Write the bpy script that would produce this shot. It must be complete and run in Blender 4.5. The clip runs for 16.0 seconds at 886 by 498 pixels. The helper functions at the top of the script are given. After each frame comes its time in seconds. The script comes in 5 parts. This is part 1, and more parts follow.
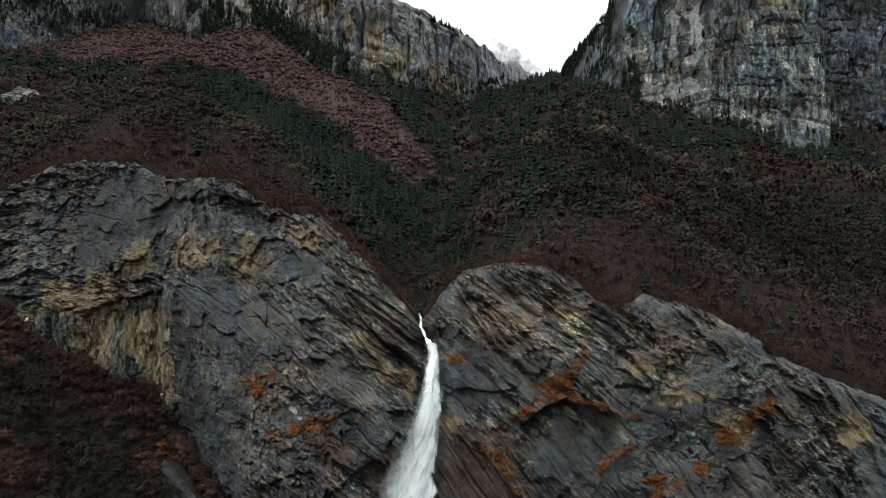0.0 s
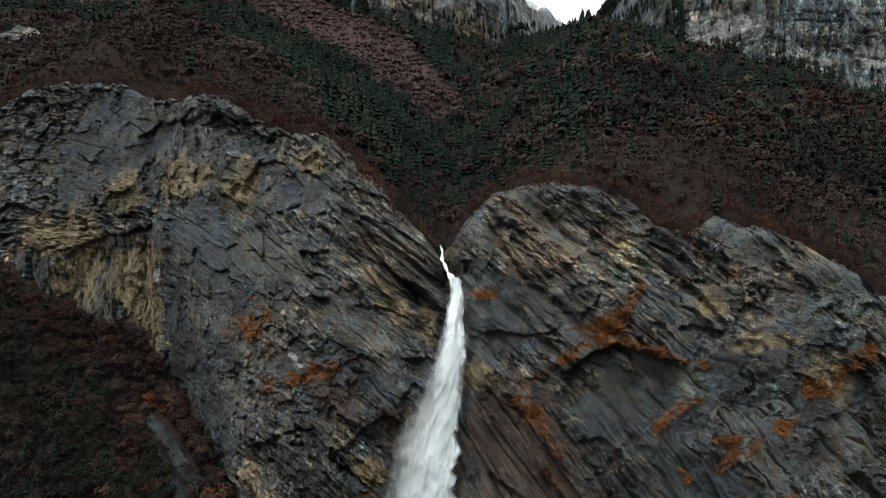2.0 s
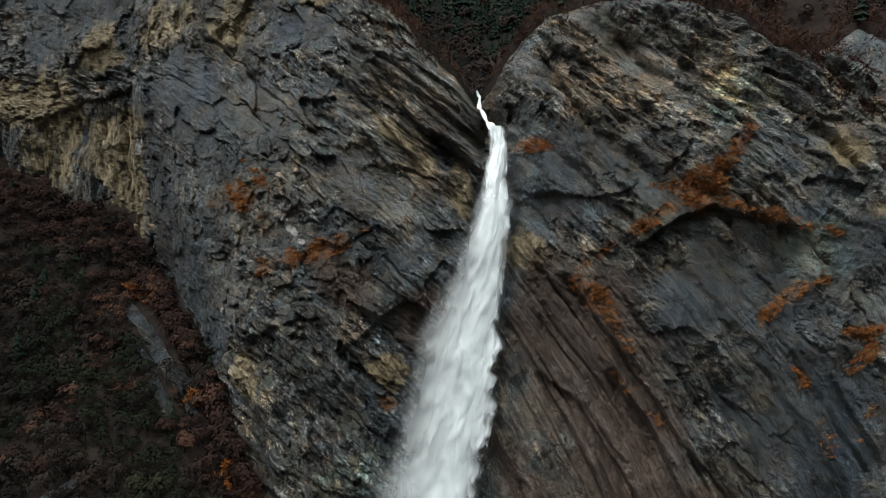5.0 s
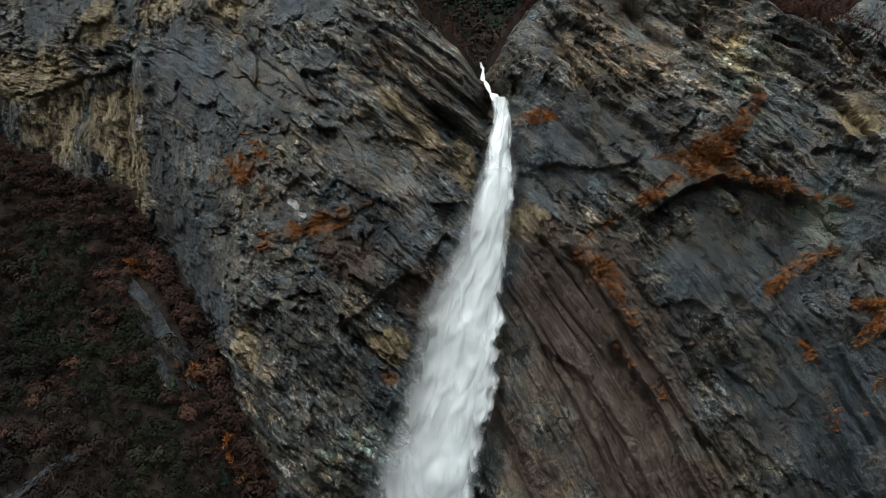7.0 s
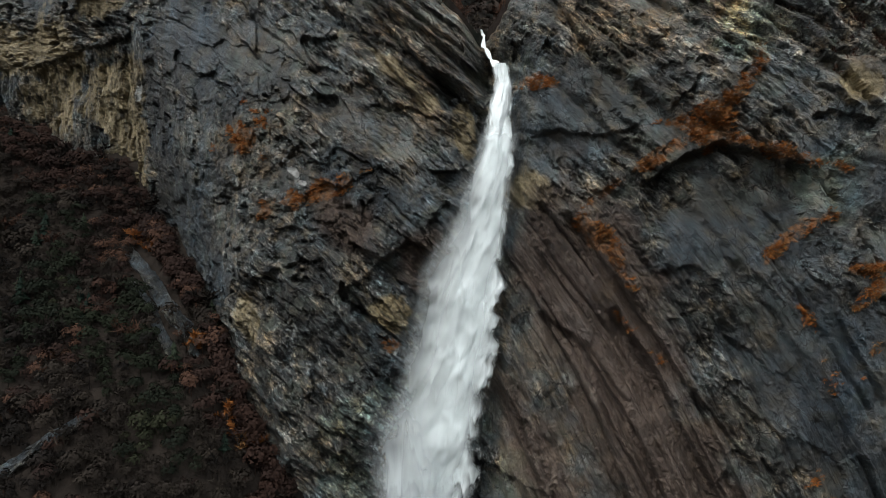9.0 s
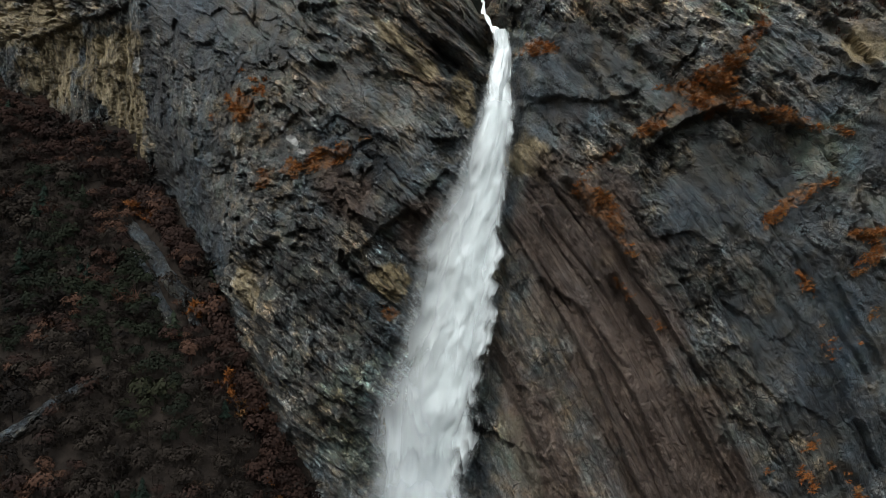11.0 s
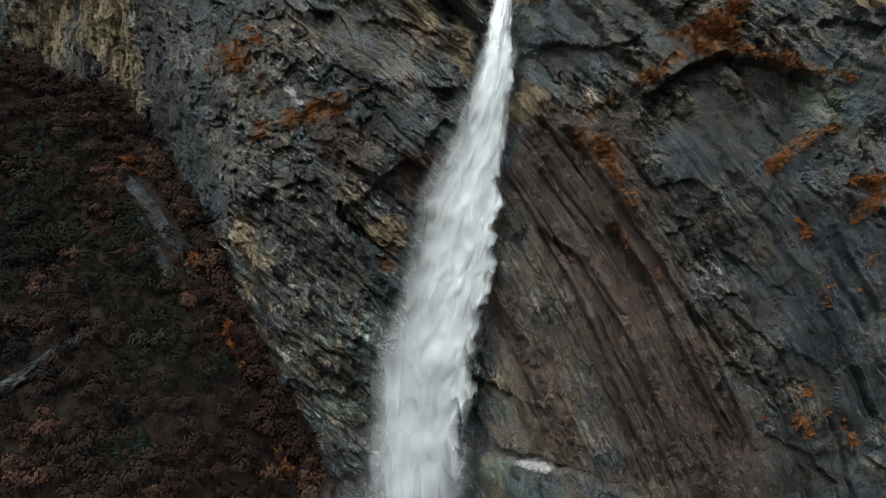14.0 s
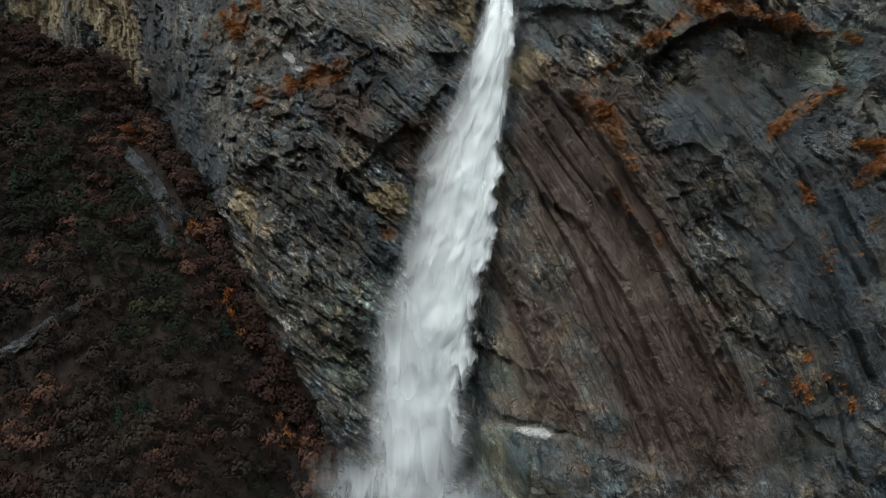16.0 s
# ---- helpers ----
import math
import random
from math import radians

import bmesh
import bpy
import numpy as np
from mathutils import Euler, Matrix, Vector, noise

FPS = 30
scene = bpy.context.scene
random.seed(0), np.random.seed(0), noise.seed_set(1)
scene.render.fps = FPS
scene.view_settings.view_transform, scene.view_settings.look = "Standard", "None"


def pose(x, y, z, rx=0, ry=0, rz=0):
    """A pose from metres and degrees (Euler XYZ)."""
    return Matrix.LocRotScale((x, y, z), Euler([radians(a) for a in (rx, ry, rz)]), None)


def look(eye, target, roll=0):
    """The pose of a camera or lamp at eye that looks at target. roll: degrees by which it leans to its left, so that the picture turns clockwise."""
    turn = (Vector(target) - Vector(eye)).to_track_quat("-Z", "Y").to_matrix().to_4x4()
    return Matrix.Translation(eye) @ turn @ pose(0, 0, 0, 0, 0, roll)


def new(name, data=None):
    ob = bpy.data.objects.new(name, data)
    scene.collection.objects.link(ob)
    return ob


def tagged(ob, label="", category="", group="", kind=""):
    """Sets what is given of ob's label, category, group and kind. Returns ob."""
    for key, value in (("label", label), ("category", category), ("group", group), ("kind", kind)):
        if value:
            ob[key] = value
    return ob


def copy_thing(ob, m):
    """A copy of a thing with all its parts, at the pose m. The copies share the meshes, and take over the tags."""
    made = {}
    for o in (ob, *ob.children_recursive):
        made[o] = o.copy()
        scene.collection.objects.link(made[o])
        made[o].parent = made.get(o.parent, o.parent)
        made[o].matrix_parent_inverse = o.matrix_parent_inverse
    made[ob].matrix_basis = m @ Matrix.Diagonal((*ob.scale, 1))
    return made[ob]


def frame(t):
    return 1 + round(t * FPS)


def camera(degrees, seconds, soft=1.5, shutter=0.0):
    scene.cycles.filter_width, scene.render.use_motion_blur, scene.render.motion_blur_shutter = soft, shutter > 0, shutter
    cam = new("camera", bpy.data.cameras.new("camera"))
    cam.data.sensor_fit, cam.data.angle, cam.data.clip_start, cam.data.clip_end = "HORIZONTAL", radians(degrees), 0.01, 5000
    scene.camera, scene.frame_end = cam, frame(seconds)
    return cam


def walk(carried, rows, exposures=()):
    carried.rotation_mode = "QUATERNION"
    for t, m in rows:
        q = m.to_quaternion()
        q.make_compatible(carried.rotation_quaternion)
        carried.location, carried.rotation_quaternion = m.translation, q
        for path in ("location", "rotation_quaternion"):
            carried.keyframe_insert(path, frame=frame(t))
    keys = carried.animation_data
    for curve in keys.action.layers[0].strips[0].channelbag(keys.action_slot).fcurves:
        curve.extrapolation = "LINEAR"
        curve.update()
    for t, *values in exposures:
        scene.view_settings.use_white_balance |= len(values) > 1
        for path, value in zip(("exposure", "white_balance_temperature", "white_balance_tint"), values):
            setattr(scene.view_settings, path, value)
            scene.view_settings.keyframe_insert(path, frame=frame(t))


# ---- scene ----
cam = camera(65.3, 16.0, soft=0.75)
METRES, EYE, TILT, LEAN, TURN = 180.0, 170.0, 8.0, 0.0, 0.0
ROWS = [
    (0.0, 0.0, 0.0, 0.0, -0.0, 0.0, -0.0),
    (0.5, 0.0031, 0.0656, -0.0269, 0.42, -0.11, -0.02),
    (1.0, 0.0045, 0.1573, -0.063, 1.02, -0.85, -0.03),
    (1.5, 0.0053, 0.2541, -0.1018, 1.64, -1.61, -0.07),
    (2.0, 0.0039, 0.3515, -0.1413, 2.23, -2.41, -0.09),
    (2.5, 0.0017, 0.445, -0.1798, 2.81, -3.25, -0.11),
    (3.0, -0.0009, 0.5362, -0.2177, 3.38, -4.25, -0.15),
    (3.5, -0.0075, 0.6227, -0.2566, 3.78, -5.5, -0.2),
    (4.0, -0.015, 0.691, -0.2929, 4.27, -6.65, -0.11),
    (4.5, -0.0222, 0.7258, -0.3212, 4.64, -7.54, -0.06),
    (7.0, -0.0226, 0.7459, -0.3671, 5.09, -9.3, -0.16),
    (7.5, -0.0218, 0.745, -0.3759, 5.12, -9.6, -0.2),
    (8.0, -0.0204, 0.7436, -0.3841, 5.19, -9.95, -0.22),
    (8.5, -0.02, 0.7414, -0.393, 5.21, -10.25, -0.25),
    (9.0, -0.0194, 0.7387, -0.4014, 5.21, -10.57, -0.29),
    (11.5, -0.0182, 0.7311, -0.4418, 5.14, -12.23, -0.41),
    (12.0, -0.019, 0.7295, -0.45, 5.09, -12.58, -0.45),
    (12.5, -0.0182, 0.7285, -0.4576, 5.11, -12.96, -0.44),
    (13.0, -0.0184, 0.7271, -0.4666, 5.1, -13.27, -0.49),
    (13.5, -0.0199, 0.7255, -0.4765, 5.03, -13.52, -0.55),
    (14.0, -0.0195, 0.7246, -0.4833, 5.04, -13.91, -0.52),
    (14.5, -0.0194, 0.7232, -0.4916, 5.03, -14.23, -0.54),
    (15.0, -0.0196, 0.7222, -0.4992, 5.02, -14.59, -0.55),
    (15.5, -0.0201, 0.7209, -0.507, 5.01, -14.96, -0.53),
    (16.0, -0.0196, 0.7201, -0.5162, 5.04, -15.28, -0.55),
]
walk(cam, [(t, pose(0, 0, EYE, TILT, LEAN, TURN) @ pose(METRES * x, METRES * y, METRES * z, 90 + pitch, roll, yaw)) for t, x, y, z, yaw, pitch, roll in ROWS])

# ---- sky and light: a bright overcast winter day in a mountain valley ----
world = bpy.data.worlds.new("overcast_sky")
scene.world = world
world.use_nodes = True
wn, wl = world.node_tree.nodes, world.node_tree.links
sky = wn.new("ShaderNodeTexSky")
sky.sky_type, sky.sun_disc = "NISHITA", False
sky.sun_elevation, sky.sun_rotation = radians(60), radians(213)
cloud = wn.new("ShaderNodeHueSaturation")
cloud.inputs["Saturation"].default_value = 0.25
cover = wn.new("ShaderNodeMix")
cover.data_type = "RGBA"
cover.inputs["Factor"].default_value = 0.7
cover.inputs["B"].default_value = (7.2, 7.5, 7.8, 1)
back = wn["Background"]
back.inputs["Strength"].default_value = 0.12
wl.new(sky.outputs["Color"], cloud.inputs["Color"])
wl.new(cloud.outputs["Color"], cover.inputs["A"])
# an overcast sky is brighter overhead than low down
where = wn.new("ShaderNodeTexCoord")
split = wn.new("ShaderNodeSeparateXYZ")
rise = wn.new("ShaderNodeMapRange")
rise.inputs["To Min"].default_value, rise.inputs["To Max"].default_value = 1.2, 2.0
dome = wn.new("ShaderNodeVectorMath")
dome.operation = "SCALE"
wl.new(where.outputs["Generated"], split.inputs["Vector"])
wl.new(split.outputs["Z"], rise.inputs["Value"])
wl.new(cover.outputs["Result"], dome.inputs[0])
wl.new(rise.outputs["Result"], dome.inputs["Scale"])
wl.new(dome.outputs["Vector"], back.inputs["Color"])
lamp = bpy.data.lights.new("sun", "SUN")
lamp.energy, lamp.angle, lamp.color = 1.5, radians(10), (1.0, 0.97, 0.93)
sun = new("sun", lamp)
sun.matrix_world = look((-260, -40, 900), (0, 380, 100))
scene.view_settings.exposure = 0.25


# ---- materials ----
def material(name, rough=0.9):
    m = bpy.data.materials.new(name)
    m.use_nodes = True
    b = m.node_tree.nodes["Principled BSDF"]
    b.inputs["Roughness"].default_value = rough
    b.inputs["Specular IOR Level"].default_value = 0.25
    return m, m.node_tree.nodes, m.node_tree.links, b


def setv(sock, v):
    sock.default_value = v


def noise_node(n, l, vec, scale, detail=6, rough=0.6, stretch=(1, 1, 1)):
    mp = n.new("ShaderNodeMapping")
    setv(mp.inputs["Scale"], stretch)
    l.new(vec, mp.inputs["Vector"])
    t = n.new("ShaderNodeTexNoise")
    setv(t.inputs["Scale"], scale), setv(t.inputs["Detail"], detail), setv(t.inputs["Roughness"], rough)
    l.new(mp.outputs["Vector"], t.inputs["Vector"])
    return t.outputs["Fac"]


def ramp(n, l, fac, *stops):
    r = n.new("ShaderNodeValToRGB")
    e = r.color_ramp.elements
    while len(e) < len(stops):
        e.new(0.5)
    for i, (p, c) in enumerate(stops):
        e[i].position, e[i].color = p, (*(c if isinstance(c, tuple) else (c, c, c)), 1)
    l.new(fac, r.inputs["Fac"])
    return r.outputs["Color"]


def calc(n, l, op, a, b, clamp=False):
    m = n.new("ShaderNodeMath")
    m.operation, m.use_clamp = op, clamp
    for sock, v in zip(m.inputs, (a, b)):
        if isinstance(v, (int, float)):
            setv(sock, v)
        else:
            l.new(v, sock)
    return m.outputs["Value"]


def blend(n, l, fac, a, b, mode="MIX"):
    m = n.new("ShaderNodeMix")
    m.data_type, m.blend_type = "RGBA", mode
    for sock, v in ((m.inputs["Factor"], fac), (m.inputs["A"], a), (m.inputs["B"], b)):
        if isinstance(v, (int, float)):
            setv(sock, v)
        elif isinstance(v, tuple):
            setv(sock, (*v, 1))
        else:
            l.new(v, sock)
    return m.outputs["Result"]


def attr(n, name):
    a = n.new("ShaderNodeAttribute")
    a.attribute_name = name
    return a.outputs["Fac"]


def place_of(n):
    return n.new("ShaderNodeTexCoord").outputs["Object"]


def bump(n, l, height, b, strength, distance):
    k = n.new("ShaderNodeBump")
    setv(k.inputs["Strength"], strength), setv(k.inputs["Distance"], distance)
    l.new(height, k.inputs["Height"])
    l.new(k.outputs["Normal"], b.inputs["Normal"])


def patchy(n, l, mask, p, scale, lo=0.4, hi=0.95, stretch=(1, 1, 1)):
    """A stain with a ragged outline: its extent broken up by noise."""
    f = noise_node(n, l, p, scale, 8, 0.68, stretch)
    s = calc(n, l, "ADD", mask, calc(n, l, "MULTIPLY", calc(n, l, "SUBTRACT", f, 0.48), 3.2))
    mr = n.new("ShaderNodeMapRange")
    setv(mr.inputs["From Min"], lo), setv(mr.inputs["From Max"], hi)
    l.new(s, mr.inputs["Value"])
    return calc(n, l, "MULTIPLY", mr.outputs["Result"], calc(n, l, "MULTIPLY", mask, 3.0, True))


def blocks(n, l, vec, size):
    """Cells drawn out along the beds: the height on each cell's slanting face, and its chance value."""
    mp = n.new("ShaderNodeMapping")
    setv(mp.inputs["Scale"], (1.0, 0.4, 1.0))
    l.new(vec, mp.inputs["Vector"])
    vo = n.new("ShaderNodeTexVoronoi")
    setv(vo.inputs["Scale"], size)
    l.new(mp.outputs["Vector"], vo.inputs["Vector"])
    off, way, dot = n.new("ShaderNodeVectorMath"), n.new("ShaderNodeVectorMath"), n.new("ShaderNodeVectorMath")
    off.operation, way.operation, dot.operation = "SUBTRACT", "SUBTRACT", "DOT_PRODUCT"
    l.new(mp.outputs["Vector"], off.inputs[0])
    l.new(vo.outputs["Position"], off.inputs[1])
    l.new(vo.outputs["Color"], way.inputs[0])
    setv(way.inputs[1], (0.5, 0.5, 0.5))
    l.new(off.outputs["Vector"], dot.inputs[0])
    l.new(way.outputs["Vector"], dot.inputs[1])
    pick = n.new("ShaderNodeSeparateColor")
    l.new(vo.outputs["Color"], pick.inputs["Color"])
    return dot.outputs["Value"], pick.outputs["Blue"]


def rock_material(name, dark, mid, light, scale=1.0):
    """Bedded limestone: bands that follow the beds, dark water streaks, ochre and rusty stains, lichen, wet brown slabs."""
    m, n, l, b = material(name, 0.5)
    setv(b.inputs["Specular IOR Level"], 0.5)
    p = place_of(n)
    co = n.new("ShaderNodeCombineXYZ")
    l.new(attr(n, "bed"), co.inputs["X"])
    l.new(attr(n, "strike"), co.inputs["Y"])
    # shattered rock, where no beds can be told
    cut = n.new("ShaderNodeSeparateXYZ")
    l.new(p, cut.inputs["Vector"])
    broken = n.new("ShaderNodeCombineXYZ")
    l.new(calc(n, l, "ADD", cut.outputs["Z"], calc(n, l, "MULTIPLY", cut.outputs["X"], 0.35)), broken.inputs["X"])
    l.new(calc(n, l, "SUBTRACT", calc(n, l, "MULTIPLY", cut.outputs["X"], 2.0), cut.outputs["Z"]), broken.inputs["Y"])
    pick = n.new("ShaderNodeMix")
    pick.data_type = "VECTOR"
    l.new(calc(n, l, "GREATER_THAN", attr(n, "broken"), 0.5), pick.inputs["Factor"])
    l.new(co.outputs["Vector"], pick.inputs[4])
    l.new(broken.outputs["Vector"], pick.inputs[5])
    fabric = pick.outputs[1]
    beds = noise_node(n, l, fabric, 0.55 * scale, 8, 0.62, (1.0, 0.3, 1))
    fine = noise_node(n, l, fabric, 2.2 * scale, 6, 0.7, (1.0, 0.42, 1))
    big = noise_node(n, l, p, 0.035 * scale, 4, 0.55)
    speck = noise_node(n, l, p, 0.9 * scale, 8, 0.75)
    mixv = calc(n, l, "ADD", calc(n, l, "MULTIPLY", beds, 0.55), calc(n, l, "MULTIPLY", fine, 0.22))
    mixv = calc(n, l, "ADD", mixv, calc(n, l, "MULTIPLY", speck, 0.23))
    mixv = calc(n, l, "ADD", mixv, calc(n, l, "MULTIPLY", attr(n, "block"), 0.07))
    rough = attr(n, "rough")
    sway = calc(n, l, "MULTIPLY", calc(n, l, "SUBTRACT", mixv, 0.5), calc(n, l, "ADD", calc(n, l, "MULTIPLY", rough, 1.05), 0.24))
    mixv = calc(n, l, "ADD", sway, calc(n, l, "ADD", calc(n, l, "MULTIPLY", rough, 0.035), 0.472))
    col = ramp(n, l, mixv, (0.35, dark), (0.5, mid), (0.66, light))
    for size, wide, deep in ((0.30, 0.06, 0.28), (0.80, 0.10, 0.36)):
        mp = n.new("ShaderNodeMapping")
        setv(mp.inputs["Scale"], (1.0, 0.3, 1.0))
        bend = n.new("ShaderNodeVectorMath")
        bend.operation = "ADD"
        l.new(fabric, bend.inputs[0])
        sway = n.new("ShaderNodeTexNoise")
        setv(sway.inputs["Scale"], 0.4), setv(sway.inputs["Detail"], 3)
        l.new(p, sway.inputs["Vector"])
        grow = n.new("ShaderNodeVectorMath")
        grow.operation = "SCALE"
        setv(grow.inputs["Scale"], 3.0)
        l.new(sway.outputs["Color"], grow.inputs[0])
        l.new(grow.outputs["Vector"], bend.inputs[1])
        l.new(bend.outputs["Vector"], mp.inputs["Vector"])
        vo = n.new("ShaderNodeTexVoronoi")
        vo.feature = "DISTANCE_TO_EDGE"
        setv(vo.inputs["Scale"], size * scale)
        l.new(mp.outputs["Vector"], vo.inputs["Vector"])
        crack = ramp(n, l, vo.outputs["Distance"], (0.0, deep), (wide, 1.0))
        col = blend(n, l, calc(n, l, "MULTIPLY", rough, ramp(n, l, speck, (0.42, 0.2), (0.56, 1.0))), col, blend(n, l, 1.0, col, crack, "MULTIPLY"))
    for size in (0.30, 0.80, 2.0):
        _, chance = blocks(n, l, bend.outputs["Vector"], size * scale)
        col = blend(n, l, calc(n, l, "MULTIPLY", rough, 0.8), col, blend(n, l, 1.0, col, ramp(n, l, chance, (0.0, 0.52), (0.55, 1.0), (1.0, 1.7)), "MULTIPLY"))
    # thin ledges: the surface steps back along the beds
    thin = []
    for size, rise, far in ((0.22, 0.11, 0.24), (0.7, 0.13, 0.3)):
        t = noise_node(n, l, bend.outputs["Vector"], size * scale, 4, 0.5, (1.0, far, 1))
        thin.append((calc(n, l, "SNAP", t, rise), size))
        # dark line at each step: the occlusion under the ledge, painted into the colour
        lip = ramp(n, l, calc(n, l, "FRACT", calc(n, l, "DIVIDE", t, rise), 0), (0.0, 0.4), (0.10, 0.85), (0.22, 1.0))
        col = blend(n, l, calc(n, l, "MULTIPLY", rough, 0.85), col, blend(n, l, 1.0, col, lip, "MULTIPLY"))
    # sparse sharp cracks, each with a highlight painted along its rim
    for size, wide in ((0.16, 0.016), (0.42, 0.028)):
        mp = n.new("ShaderNodeMapping")
        setv(mp.inputs["Scale"], (1.0, 0.36, 1.0))
        l.new(bend.outputs["Vector"], mp.inputs["Vector"])
        vo = n.new("ShaderNodeTexVoronoi")
        vo.feature = "DISTANCE_TO_EDGE"
        setv(vo.inputs["Scale"], size * scale)
        l.new(mp.outputs["Vector"], vo.inputs["Vector"])
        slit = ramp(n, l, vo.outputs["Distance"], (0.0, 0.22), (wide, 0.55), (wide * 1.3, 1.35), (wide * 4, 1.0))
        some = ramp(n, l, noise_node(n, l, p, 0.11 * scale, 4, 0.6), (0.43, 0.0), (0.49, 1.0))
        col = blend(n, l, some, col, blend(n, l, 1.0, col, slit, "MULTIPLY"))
    # long seams where the beds lie in good order
    order = attr(n, "order")
    line = ramp(n, l, noise_node(n, l, co.outputs["Vector"], 0.8 * scale, 4, 0.6, (1.0, 0.012, 1)), (0.44, 1.0), (0.50, 0.0))
    col = blend(n, l, calc(n, l, "MULTIPLY", line, calc(n, l, "MULTIPLY", order, 0.28)), col, blend(n, l, 1.0, col, (0.3, 0.3, 0.3), "MULTIPLY"))
    # a few wide dark partings that run on
    part_ = noise_node(n, l, co.outputs["Vector"], 0.2 * scale, 2, 0.5, (1.0, 0.02, 1))
    gap = ramp(n, l, part_, (0.474, 0.0), (0.480, 1.0), (0.488, 1.0), (0.491, 0.0))
    col = blend(n, l, calc(n, l, "MULTIPLY", gap, attr(n, "step")), col, blend(n, l, 1.0, col, (0.36, 0.36, 0.36), "MULTIPLY"))
    hue = ramp(n, l, big, (0.38, (0.80, 0.95, 1.10)), (0.52, (1.0, 1.0, 1.0)), (0.66, (1.12, 1.0, 0.82)))
    col = blend(n, l, 1.0, col, hue, "MULTIPLY")
    patch = noise_node(n, l, p, 0.17 * scale, 5, 0.6)
    col = blend(n, l, 1.0, col, ramp(n, l, patch, (0.36, (0.82, 0.99, 1.05)), (0.5, (1.0, 1.0, 1.0)), (0.64, (1.24, 1.04, 0.79))), "MULTIPLY")
    lichen = noise_node(n, l, p, 0.09 * scale, 6, 0.65)
    col = blend(n, l, ramp(n, l, lichen, (0.53, 0.0), (0.66, 0.5)), col, (0.125, 0.15, 0.115))
    broad = noise_node(n, l, p, 0.055 * scale, 5, 0.55)
    col = blend(n, l, 1.0, col, ramp(n, l, broad, (0.36, 0.55), (0.5, 1.0), (0.64, 1.5)), "MULTIPLY")
    col = blend(n, l, attr(n, "warm"), col, blend(n, l, 1.0, col, (1.52, 1.36, 1.22), "MULTIPLY"))
    # darker blue-grey rock, which in places also carries painted shade
    slate_shade = attr(n, "slate_shade")
    col = blend(n, l, slate_shade, col, blend(n, l, 1.0, col, (0.42, 0.48, 0.55), "MULTIPLY"))
    yellow = patchy(n, l, attr(n, "ochre"), p, 0.26 * scale, 0.3, 1.1, (1, 1, 0.3))
    ycol = ramp(n, l, mixv, (0.36, (0.05, 0.045, 0.03)), (0.5, (0.34, 0.27, 0.145)), (0.64, (0.60, 0.50, 0.31)))
    col = blend(n, l, calc(n, l, "MULTIPLY", yellow, 0.9), col, ycol)
    brown = attr(n, "brown")
    bcol = ramp(n, l, mixv, (0.36, (0.046, 0.030, 0.022)), (0.5, (0.106, 0.073, 0.054)), (0.64, (0.24, 0.18, 0.138)))
    col = blend(n, l, calc(n, l, "MULTIPLY", brown, 0.9), col, bcol)
    green = patchy(n, l, attr(n, "algae"), p, 0.12 * scale)
    col = blend(n, l, calc(n, l, "MULTIPLY", green, 0.6), col, blend(n, l, 1.0, col, (1.2, 1.48, 1.34), "MULTIPLY"))
    streak = noise_node(n, l, p, 0.42 * scale, 5, 0.6, (1, 1, 0.07))
    st = ramp(n, l, streak, (0.40, 0.34), (0.54, 1.0))
    col = blend(n, l, attr(n, "streak"), col, blend(n, l, 1.0, col, st, "MULTIPLY"))
    rust = patchy(n, l, calc(n, l, "MULTIPLY", attr(n, "scrub"), 0.78), p, 0.5 * scale)
    col = blend(n, l, calc(n, l, "MULTIPLY", rust, 0.8), col, (0.28, 0.125, 0.042))
    pale = patchy(n, l, attr(n, "pale"), p, 0.5 * scale)
    col = blend(n, l, pale, col, (0.55, 0.56, 0.54))
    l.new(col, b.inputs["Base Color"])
    l.new(ramp(n, l, big, (0.3, 0.38), (0.7, 0.65)), b.inputs["Roughness"])
    h = calc(n, l, "ADD", calc(n, l, "MULTIPLY", beds, 0.6), calc(n, l, "MULTIPLY", fine, 0.3))
    h = calc(n, l, "ADD", h, calc(n, l, "MULTIPLY", speck, 0.25))
    for t, size in thin:
        h = calc(n, l, "ADD", h, calc(n, l, "MULTIPLY", t, 0.9 / size))
    # broken blocks, each with a slant of its own
    for size, tilt in ((0.30, 1.5), (0.80, 1.7), (2.0, 1.6)):
        d, _ = blocks(n, l, bend.outputs["Vector"], size * scale)
        h = calc(n, l, "ADD", h, calc(n, l, "MULTIPLY", d, tilt))
    h = calc(n, l, "SUBTRACT", h, calc(n, l, "MULTIPLY", calc(n, l, "MULTIPLY", line, order), 1.2))
    h = calc(n, l, "MULTIPLY", h, calc(n, l, "ADD", calc(n, l, "MULTIPLY", rough, 0.8), 0.25))
    ridge = calc(n, l, "ABSOLUTE", calc(n, l, "SUBTRACT", noise_node(n, l, fabric, 1.5 * scale, 5, 0.7, (1.0, 0.4, 1)), 0.5), 0)
    h = calc(n, l, "SUBTRACT", h, calc(n, l, "MULTIPLY", ridge, calc(n, l, "ADD", calc(n, l, "MULTIPLY", rough, 1.1), 0.35)))
    bump(n, l, h, b, 1.0, 1.5 / scale)
    return m


